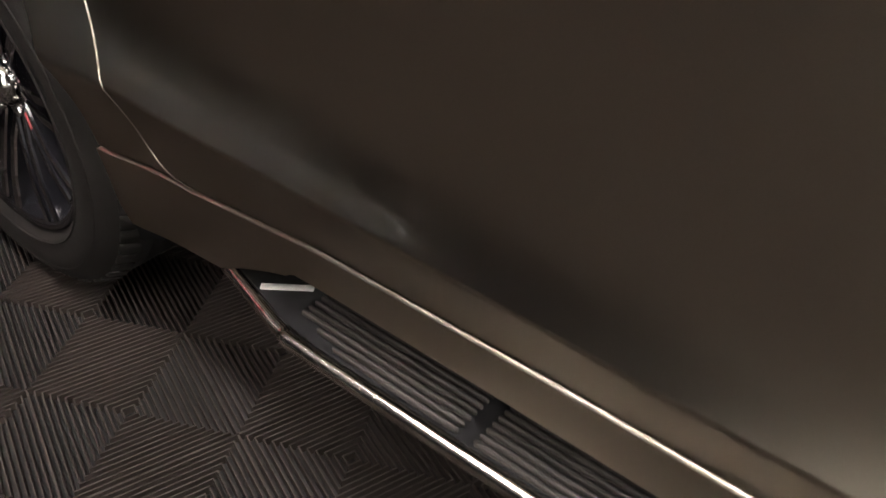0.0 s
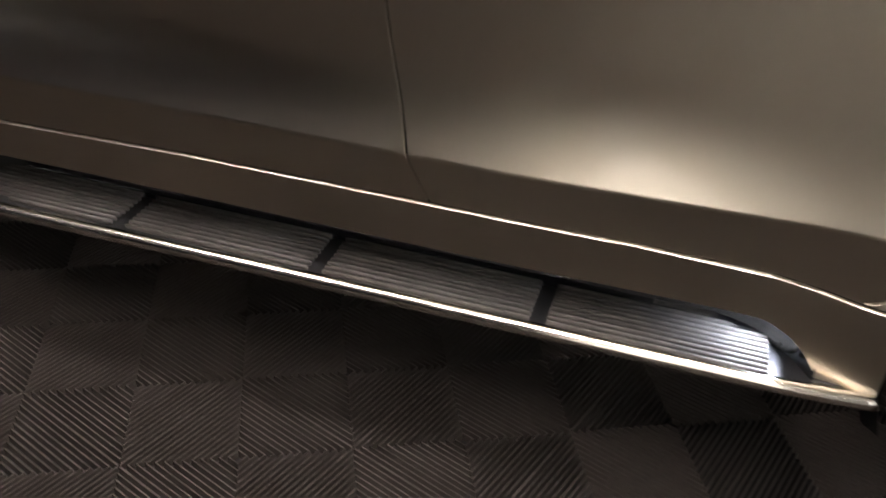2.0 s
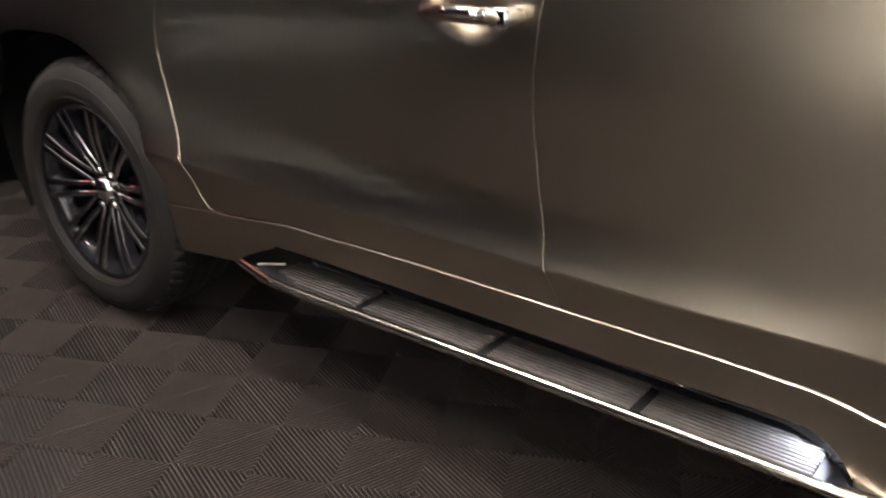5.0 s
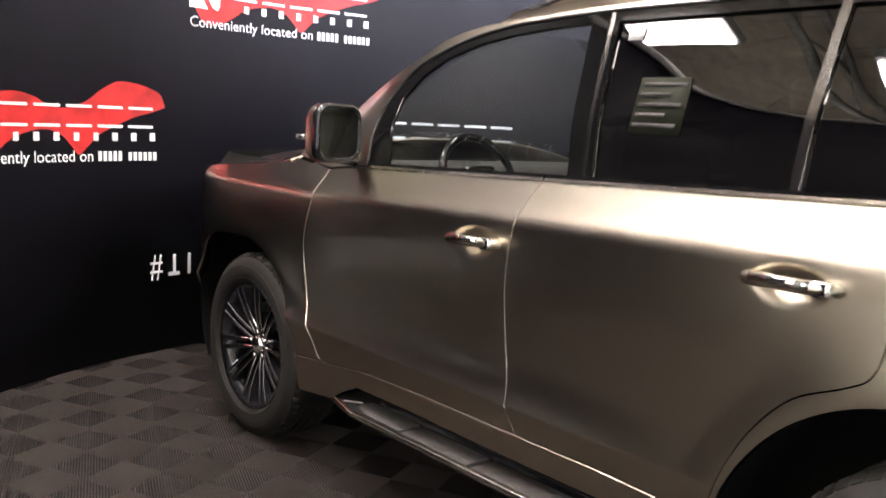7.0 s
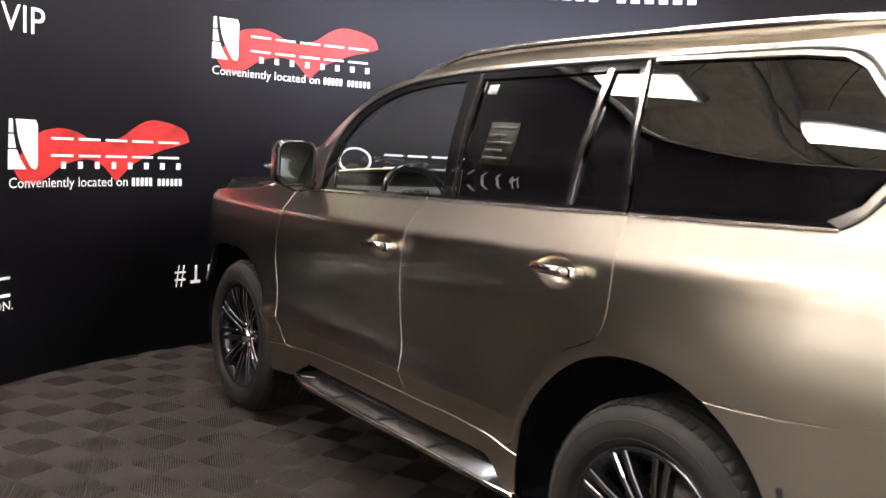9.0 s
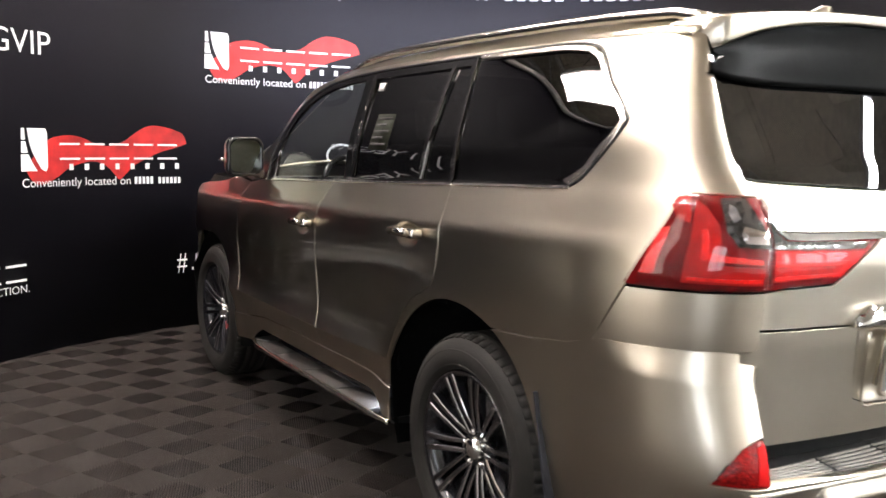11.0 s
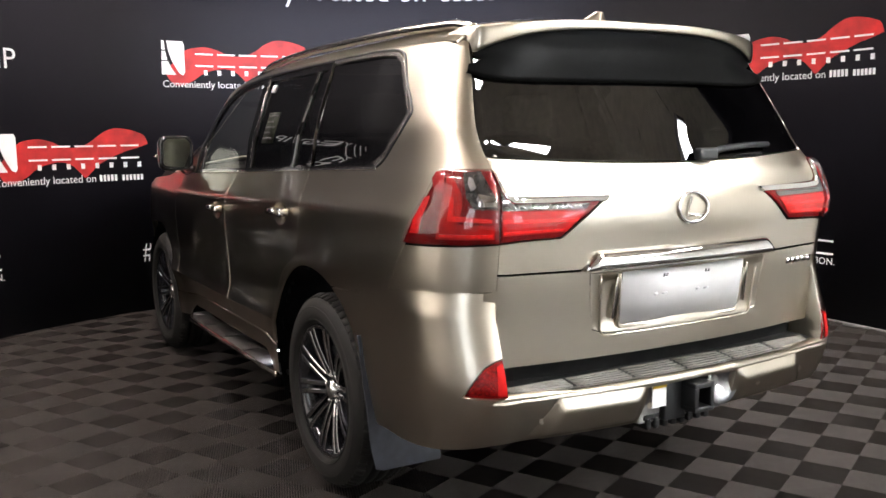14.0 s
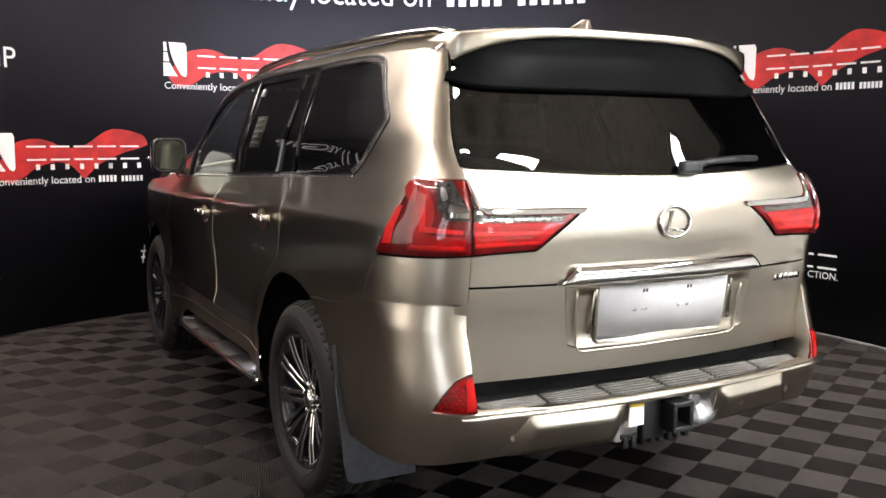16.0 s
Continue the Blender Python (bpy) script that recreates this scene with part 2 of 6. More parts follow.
WHITE = material("white_print", (0.80, 0.80, 0.80), 0.5, 0, 0, 6, 0.04)
CLOTH_RED = material("red_print", (0.44, 0.018, 0.018), 0.5, 0, 0, 3.2, 0.55, big=9)
TILE = material("grey_vented_tile", (0.046, 0.0378, 0.0337), 0.58, 0, 0, 60, 0.25, 0.15, 500, 0.08, spec=0.25, big=2.5)
UNDER = material("dark_subfloor", (0.004, 0.004, 0.004), 0.8, 0, 0, 20, 0.3)
CONCRETE = material("hall_floor", (0.50, 0.495, 0.485), 0.5, 0, 0, 14, 0.25, 0.2, 100, 0.1, big=0.8)
CEIL = material("brown_ceiling", (0.30, 0.26, 0.22), 0.8, 0, 0, 10, 0.3, 0.2, 40)
WALLS = material("hall_wall_paint", (0.70, 0.685, 0.66), 0.7, 0, 0, 12, 0.08, 0.1, 150, big=0.6)
PARTITION = material("grey_partition_paint", (0.17, 0.163, 0.156), 0.7, 0, 0, 12, 0.1, 0.1, 150, big=0.6)
BEAM = material("steel_truss", (0.30, 0.29, 0.28), 0.5, 0.4, 0, 30, 0.3)
EDGE = material("floor_edge_strip", (0.22, 0.21, 0.20), 0.45, 0, 0, 30, 0.2)
LAMP = material("lamp_diffuser", (1, 0.93, 0.80), 0.5, emit=76.0, emit_color=(1.0, 0.90, 0.86))
LAMP_DIM = material("lamp_diffuser_dim", (1, 0.93, 0.80), 0.5, emit=30.0, emit_color=(1.0, 0.90, 0.82))
LAMP_DAY = material("lamp_diffuser_white", (1, 0.97, 0.95), 0.5, emit=240.0, emit_color=(0.93, 0.945, 0.955))
# fill glow for the ceiling, not a seen lamp face
FILL_UP = material("ceiling_fill_glow", (1, 0.95, 0.88), 0.5, emit=26.0, emit_color=(1.0, 0.94, 0.86))
DAYLIGHT = material("bright_daylight", (0.9, 0.95, 1.0), 0.6, emit=3.6, emit_color=(0.85, 0.92, 1.0))
DOORLIGHT = material("warm_daylight", (1, 0.96, 0.9), 0.6, emit=1.15, emit_color=(1.0, 0.93, 0.84))
LAMP_COOL = material("step_lamp_lens", (0.85, 0.88, 1), 0.3, emit=30.0, emit_color=(0.80, 0.86, 1.0))
HOUSING = material("lamp_housing", (0.5, 0.5, 0.5), 0.4, 0, 0, 30, 0.1)

# ---------------------------------------------------------------- the hall: floor, curved wall, ceiling
CENTRE, RADIUS, TURN_END = Vector((0.069, 0.852)), 3.589, math.radians(125)
WALL_TOP = 3.9
BEND_AT, BEND_R, WALL_END = 9.5, 1.15, 11.3


def on_wall(s, z, off=0.0):
    """A place on the curved wall: s metres along it (from the right, turning to the left), z up, off metres into the stage."""
    r = RADIUS - off
    a = s / RADIUS
    if a < -0.15:
        over = s + 0.15 * RADIUS
        n, g = Vector((math.cos(-0.15), math.sin(-0.15))), Vector((math.sin(0.15), math.cos(0.15)))
        p = CENTRE + r * n + over * g
    elif a <= TURN_END:
        p = CENTRE + r * Vector((math.cos(a), math.sin(a)))
    else:
        n, g = Vector((math.cos(TURN_END), math.sin(TURN_END))), Vector((-math.sin(TURN_END), math.cos(TURN_END)))
        p = CENTRE + r * n + (min(s, BEND_AT) - TURN_END * RADIUS) * g
        if s > BEND_AT:
            turned = min((s - BEND_AT) / BEND_R, math.pi - TURN_END)
            b = TURN_END + turned
            mid = p - (BEND_R - off) * n
            p = mid + (BEND_R - off) * Vector((math.cos(b), math.sin(b))) + (s - BEND_AT - turned * BEND_R) * Vector((-math.sin(b), math.cos(b)))
    return Vector((p.x, p.y, z))


def build_hall():
    bm = bmesh.new()
    add_box(bm, (18, 18, 0.1), pose(0, -1, -0.105))
    tagged(part("ground", bm, CONCRETE, None, smooth=False), "grey concrete hall floor under the stage tiles", "floor", kind="structure")
    bm = bmesh.new()
    steps = [-2.6 + i * 0.1 for i in range(int((WALL_END + 2.6) / 0.1) + 1)]
    rows = []
    for s in steps:
        rows.append([bm.verts.new(on_wall(s, z, o)) for z, o in ((-0.05, 0), (WALL_TOP, 0), (WALL_TOP, -0.06), (-0.05, -0.06))])
    for a, b in zip(rows, rows[1:]):
        for k in range(4):
            bm.faces.new((a[k], a[(k + 1) % 4], b[(k + 1) % 4], b[k]))
    bm.faces.new(rows[0]), bm.faces.new(rows[-1][::-1])
    tagged(part("wall_curved", bm, FABRIC, None), "dark navy curved backdrop wall with printed logos", "wall", kind="structure")
    bm = bmesh.new()
    strip = []
    for s in [-2.6 + i * 0.1 for i in range(72)]:
        strip.append([bm.verts.new(on_wall(s, z, o)) for z, o in ((-0.015, 0.03), (0.006, 0.03), (0.006, 0.002), (-0.015, 0.002))])
    for a, b in zip(strip, strip[1:]):
        for k in range(4):
            bm.faces.new((a[k], a[(k + 1) % 4], b[(k + 1) % 4], b[k]))
    tagged(part("trim", bm, EDGE, None), "pale edge strip along the foot of the wall", "trim", kind="structure")
    holes = {name: (mid, wide, lo, hi) for name, mid, wide, lo, hi in WINDOWS}
    for name, along, at, turn in (("wall_north", 15.4, (0.4, 6.6), 0), ("wall_south", 15.4, (0.4, -8.2), 0), ("wall_east", 14.6, (8.0, -0.8), 90), ("wall_west", 14.6, (-7.2, -0.8), 90)):
        m = pose(at[0], at[1], 0, 0, 0, turn)
        bm = bmesh.new()
        if name in holes:
            mid, wide, lo, hi = holes[name]
            mid -= at[0] if turn == 0 else at[1]
            a, b = mid - wide / 2, mid + wide / 2
            for x0, x1, z0, z1 in ((-along / 2, a, -0.05, 5.65), (b, along / 2, -0.05, 5.65), (a, b, -0.05, lo), (a, b, hi, 5.65)):
                add_box(bm, (x1 - x0, 0.2, z1 - z0), m @ pose((x0 + x1) / 2, 0, (z0 + z1) / 2))
        else:
            add_box(bm, (along, 0.2, 5.7), m @ pose(0, 0, 2.8))
        wall = tagged(part(name, bm, WALLS, None, smooth=False), "plain grey painted hall wall", "wall", kind="structure")
        if name in holes:
            frame_bm = bmesh.new()
            n = 4
            for i in range(n + 1):
                add_box(frame_bm, (0.05, 0.08, hi - lo), m @ pose(a + (b - a) * i / n, 0, (lo + hi) / 2))
            for z in (lo, hi):
                add_box(frame_bm, (b - a, 0.09, 0.05), m @ pose(mid, 0, z))
            # unseen window; its glowing pane is fill for the lower tailgate
            win = tagged(part("window_added", frame_bm, HOUSING, None, smooth=False), "wide unseen window added to light the tail", "window", kind="structure")
            bm = bmesh.new()
            add_box(bm, (wide, 0.01, hi - lo), m @ pose(mid, 0.07 if turn else -0.07, (lo + hi) / 2))
            part("daylight_pane", bm, DAYLIGHT, win, "bright daylight", smooth=False)
    bm = bmesh.new()
    add_box(bm, (15.6, 15.2, 0.2), pose(0.4, -0.8, 5.75))
    tagged(part("ceiling", bm, CEIL, None, smooth=False), "brownish hall ceiling", "ceiling", kind="structure")


build_hall()


def partition():
    """A grey wall that goes on where the dark one ends, with two glazed openings and a cap along both tops."""
    end = on_wall(WALL_END, 0)
    openings = ((0.12, 1.5, 0.5, 3.2, DOORLIGHT), (3.2, 4.2, 0.5, 3.0, DAYLIGHT))
    bm = bmesh.new()
    spans, at = [], 0.02
    for y0, y1, sill, head, _ in openings:
        spans += [(at, y0, -0.05, WALL_TOP), (y0, y1, -0.05, sill), (y0, y1, head, WALL_TOP)]
        at = y1
    for y0, y1, z0, z1 in spans + [(at, 5.4, -0.05, WALL_TOP)]:
        add_box(bm, (0.10, y1 - y0, z1 - z0), pose(end.x - 0.06, end.y - (y0 + y1) / 2, (z0 + z1) / 2))
    tagged(part("wall_partition", bm, PARTITION, None, smooth=False), "plain grey partition wall with two windows", "wall", kind="structure")
    for k, (y0, y1, sill, head, light) in enumerate(openings):
        bm = bmesh.new()
        for y in (y0 + 0.025, (y0 + y1) / 2, y1 - 0.025):
            add_box(bm, (0.05, 0.05, head - sill), pose(end.x - 0.04, end.y - y, (head + sill) / 2))
        for z in (sill + 0.03, head - 0.03):
            add_box(bm, (0.045, y1 - y0 - 0.06, 0.06), pose(end.x - 0.04, end.y - (y0 + y1) / 2, z))
        opening = tagged(part(("window_1", "window_3")[k], bm, HOUSING, None, smooth=False), "tall window with daylight behind it", "window", kind="structure")
        half = (y1 - y0) / 2
        for side in (0.5, 1.5):
            bm = bmesh.new()
            add_box(bm, (0.012, half - 0.08, head - sill - 0.13), pose(end.x - 0.05, end.y - y0 - half * side, (head + sill) / 2))
            part("daylight_pane", bm, light, opening, "bright daylight", smooth=False)
    bm = bmesh.new()
    rows = []
    for s in [-2.6 + i * 0.1 for i in range(int((WALL_END + 5.4 + 2.6) / 0.1) + 1)]:
        rows.append([bm.verts.new(on_wall(s, z, o)) for z, o in ((WALL_TOP - 0.03, 0.02), (WALL_TOP + 0.03, 0.02), (WALL_TOP + 0.03, -0.12), (WALL_TOP + 0.002, -0.12), (WALL_TOP + 0.002, 0.002), (WALL_TOP - 0.03, 0.002))])
    for a, b in zip(rows, rows[1:]):
        for k in range(6):
            bm.faces.new((a[k], a[(k + 1) % 6], b[(k + 1) % 6], b[k]))
    tagged(part("trim", bm, EDGE, None), "pale cap rail along the top of the wall", "trim", kind="structure")


partition()


def ceiling_light(at, size, turn=0, tint="warm"):
    lamp = thing("ceiling_light", "long white ceiling light hanging on thin rods", "lamp", "ceiling lights", at=at)
    lamp.rotation_euler = (0, 0, radians(turn))
    bm = bmesh.new()
    add_box(bm, (size[0] + 0.06, size[1] + 0.06, 0.08), pose(0, 0, 0.05), 0.01)
    part("frame", bm, HOUSING, lamp)
    bm = bmesh.new()
    add_box(bm, (size[0], size[1], 0.02), pose(0, 0, -0.002), 0.004)
    part("diffuser", bm, {"warm": LAMP, "dim": LAMP_DIM, "cool": LAMP_DAY}[tint], lamp)
    # glowing face added on top only to brighten the ceiling
    bm = bmesh.new()
    add_box(bm, (size[0], size[1], 0.02), pose(0, 0, 0.095), 0.004)
    part("ceiling_fill", bm, FILL_UP, lamp)
    for sx in (-1, 1):
        bm = bmesh.new()
        add_tube(bm, [(sx * size[0] * 0.4, 0, 0.09), (sx * size[0] * 0.4, 0, 5.66 - at[2])], 0.006, 6)
        part("rod", bm, STEEL, lamp)
    return lamp


for at, size, turn, tint in LIGHTS:
    ceiling_light(at, size, turn, tint)
for y in (-7, -4.5, -2, 0.5, 3, 5.5):
    bm = bmesh.new()
    for z in (5.12, 5.55):
        add_box(bm, (15.0, 0.07, 0.07), pose(0.4, y, z))
    for i in range(21):
        a = -7.0 + i * 0.7
        z0, z1 = (5.12, 5.55) if i % 2 else (5.55, 5.12)
        add_tube(bm, [(a, y, z0), (a + 0.7, y, z1)], 0.02, 6)
    tagged(part("roof_truss", bm, BEAM, None), "grey steel roof truss under the ceiling", "truss", "roof trusses", kind="structure")


def stage_spot(at, aim, power, tint):
    """A stage spotlight under a truss: a can, a lens and a yoke."""
    m = look(at, aim)
    spot = thing("stage_spotlight", "black stage spotlight hanging under the roof truss", "lamp", "stage spotlights", at=at)
    inv = Matrix.Translation(at).inverted() @ m
    bm = bmesh.new()
    add_lathe(bm, [(0.085, 0.0), (0.09, 0.02), (0.085, 0.20), (0.05, 0.26), (0.0001, 0.265)], inv @ pose(0, 0, 0.02, 0, -90, 0), 24)
    part("can", bm, STEEL, spot)
    bm = bmesh.new()
    add_tube(bm, [(-0.1, 0, 0), (-0.1, 0, 0.2), (0.1, 0, 0.2), (0.1, 0, 0)], 0.008, 6)
    add_tube(bm, [(0, 0, 0.2), (0, 0, 5.09 - at[2])], 0.012, 6)
    part("yoke", bm, STEEL, spot)
    beam = bpy.data.lights.new("stage_beam", "SPOT")
    beam.energy, beam.color, beam.spot_size, beam.spot_blend, beam.shadow_soft_size = power, tint, radians(64), 1.0, 0.07
    new("stage_beam", beam).matrix_basis = m


stage_spot((0.6, 0.5, 4.7), tuple(on_wall(4.2, 2.5)), 1500, (0.66, 0.71, 1.0))


# ---------------------------------------------------------------- car shape
def spline(points):
    """A natural cubic through (t, v) pairs, straight past its ends."""
    t, v = np.array(points, float).T
    h, n = np.diff(t), len(t)
    a, b = np.eye(n), np.zeros(n)
    for i in range(1, n - 1):
        a[i, i - 1:i + 2] = h[i - 1], 2 * (h[i - 1] + h[i]), h[i]
        b[i] = 6 * ((v[i + 1] - v[i]) / h[i] - (v[i] - v[i - 1]) / h[i - 1])
    m = np.linalg.solve(a, b)
    t, v, h, m = t.tolist(), v.tolist(), h.tolist(), m.tolist()

    def value(s):
        if s <= t[0]:
            return v[0] + (s - t[0]) * ((v[1] - v[0]) / h[0] - h[0] * m[1] / 6)
        if s >= t[-1]:
            return v[-1] + (s - t[-1]) * ((v[-1] - v[-2]) / h[-1] + h[-1] * m[-2] / 6)
        i = 0
        while s > t[i + 1]:
            i += 1
        p, q = t[i + 1] - s, s - t[i]
        return (m[i] * p ** 3 + m[i + 1] * q ** 3) / (6 * h[i]) + (v[i] / h[i] - m[i] * h[i] / 6) * p + (v[i + 1] / h[i] - m[i + 1] * h[i] / 6) * q
    return value


def ease(s, lo, hi):
    s = min(max((s - lo) / (hi - lo), 0.0), 1.0)
    return s * s * (3 - 2 * s)


HALF = spline([(0.30, 0.9480), (0.61, 0.9480), (0.73, 0.9468), (0.80, 0.9472), (0.88, 0.9500), (0.96, 0.955),
               (1.08, 0.9565), (1.13, 0.9545), (1.16, 0.9515), (1.176, 0.9450), (1.20, 0.9320), (1.25, 0.9070), (1.30, 0.884), (1.42, 0.855), (1.58, 0.799), (1.72, 0.743), (1.78, 0.718)])
ROOF = spline([(-0.9, 1.838), (-0.5, 1.860), (0.0, 1.870), (0.6, 1.872), (1.1, 1.865), (1.5, 1.844), (1.87, 1.795), (2.1, 1.714), (2.45, 1.540), (2.9, 1.31)])
BACK = spline([(0.66, -1.085), (0.76, -1.090), (0.88, -1.099), (1.0, -1.114), (1.12, -1.128), (1.22, -1.132), (1.30, -1.100), (1.37, -1.058), (1.50, -0.983), (1.65, -0.899), (1.78, -0.827)])
BUMPER = spline([(0.38, -1.05), (0.46, -1.115), (0.55, -1.155), (0.62, -1.168), (0.70, -1.160), (0.80, -1.130), (0.90, -1.105), (1.0, -1.095)])
CORNER = spline([(0.3, 0.26), (0.9, 0.25), (1.2, 0.24), (1.3, 0.20), (1.38, 0.175), (1.55, 0.13), (1.78, 0.065)])
SIDE_END, NOSE_START = -0.55, 2.95
CREASE = 0.612
HANDLES = ((1.425, 1.070), (0.405, 1.121))
UNDER_CREASE = spline([(0.34, 0.048), (0.42, 0.039), (0.48, 0.0335), (0.54, 0.0235), (0.612, 0.0)])


def belt(y):
    return 1.245 + (2.1 - y) * 0.036


def half_width(y, z):
    """Half the car's width at y and z."""
    top = ROOF(y) - 0.105
    low = belt(y)
    if z <= 1.0:
        s = z
    elif z <= low:
        s = 1.0 + (z - 1.0) * 0.29 / (low - 1.0)
    else:
        s = 1.29 + (z - low) * 0.48 / max(top - low, 0.2)
    w = HALF(s)
    door = ease(y, -0.35, 0.10)
    lip = 0.004 + 0.026 * ease(y, 0.45, 1.15)
    if z < CREASE:
        fold = lip - UNDER_CREASE(z) * (0.5 + 0.5 * ease(y, 0.35, 1.15))
    else:
        fold = lip * max(1 - (z - CREASE) / 0.14, 0) ** 2.2
    w += fold * door + (0.004 - 0.25 * max(0.70 - z, 0) ** 2) * (1 - door)
    w -= 0.030 * ease(-y, 0.1, 0.9) * (1 - 0.6 * ease(z, 1.2, 1.4))
    w -= 0.035 * ease(y, 2.1, 3.6)
    for c, d in ((0.06, 0.435), (2.935, 0.39)):
        r = math.hypot(y - c, z - d)
        w += 0.012 * (ease(y, -0.3, 0.1) if c < 1 else 1) * math.exp(-((r - 0.50) / 0.075) ** 2) * ease(r, 0.3, 0.5) if z < 1.05 else 0
    for c, d in HANDLES:
        q = ((y - c) / 0.098) ** 2 + ((z - d) / 0.056) ** 2
        if q < 1:
            w -= 0.024 * (1 - q) ** 2
    return w


def skin(u, z, kind=""):
    """The left half of the body at u along its outline and height z: u is y along the flank, runs on round the tail to -2.05 at the middle, and round the nose to 4.45."""
    if SIDE_END <= u <= NOSE_START:
        return Vector((-half_width(u, z), u, z))
    if u < SIDE_END:
        w = half_width(SIDE_END, z) if kind != "bumper" else half_width(SIDE_END, min(z, 0.95)) + 0.004 * ease(SIDE_END - u, 0, 0.4) + 0.018 * ease(SIDE_END - u, 0, 0.35) * (1 - ease(z, 0.868, 0.955))
        a = CORNER(z)
        crown = 0.055 + 0.035 * ease(z, 1.3, 1.45)
        end = (BUMPER(z) if kind == "bumper" else BACK(z))
        b = SIDE_END - (end + crown)
        v = SIDE_END - u
        if v < 0.9:
            f = math.radians(v * 100)
            return Vector((-(w - a) - a * max(math.cos(f), 0) ** 0.8, SIDE_END - b * math.sin(f) ** 0.8, z))
        s = 1 - (v - 0.9) / 0.6
        return Vector((-(w - a) * s, end + crown * s ** 2, z))
    w, a = half_width(NOSE_START, z), 0.40
    end = 3.90 - 0.25 * max(z - 0.85, 0) ** 1.5 - 0.3 * max(0.55 - z, 0)
    b, v = end - 0.16 - NOSE_START, u - NOSE_START
    if v < 0.9:
        f = math.radians(v * 100)
        return Vector((-(w - a) - a * max(math.cos(f), 0) ** 0.72, NOSE_START + b * math.sin(f) ** 0.72, z))
    s = 1 - (v - 0.9) / 0.6
    return Vector((-(w - a) * s, end - 0.16 * s ** 2, z))


def tail_u(x, z, kind=""):
    """The u of a point at x (to the left: minus) on the tail."""
    lo, hi = -2.05, SIDE_END
    for _ in range(40):
        mid = (lo + hi) / 2
        lo, hi = (mid, hi) if skin(mid, z, kind).x > x else (lo, mid)
    return (lo + hi) / 2

# ---------------------------------------------------------------- car
HATCH_U = -1.335


def inside(p, poly):
    x, y, hit = p[0], p[1], False
    for (x0, y0), (x1, y1) in zip(poly, poly[1:] + poly[:1]):
        if (y0 > y) != (y1 > y) and x < (x1 - x0) * (y - y0) / (y1 - y0) + x0:
            hit = not hit
    return hit


def smooth_line(points, n=6):
    """Rounds a chain of points (Catmull-Rom)."""
    pts = [points[0]] + list(points) + [points[-1]]
    out = []
    for i in range(1, len(pts) - 2):
        p0, p1, p2, p3 = (np.array(q, float) for q in pts[i - 1:i + 3])
        for k in range(n):
            t = k / n
            out.append(tuple(0.5 * (2 * p1 + (p2 - p0) * t + (2 * p0 - 5 * p1 + 4 * p2 - p3) * t * t + (3 * p1 - p0 - 3 * p2 + p3) * t ** 3)))
    return out + [tuple(map(float, points[-1]))]


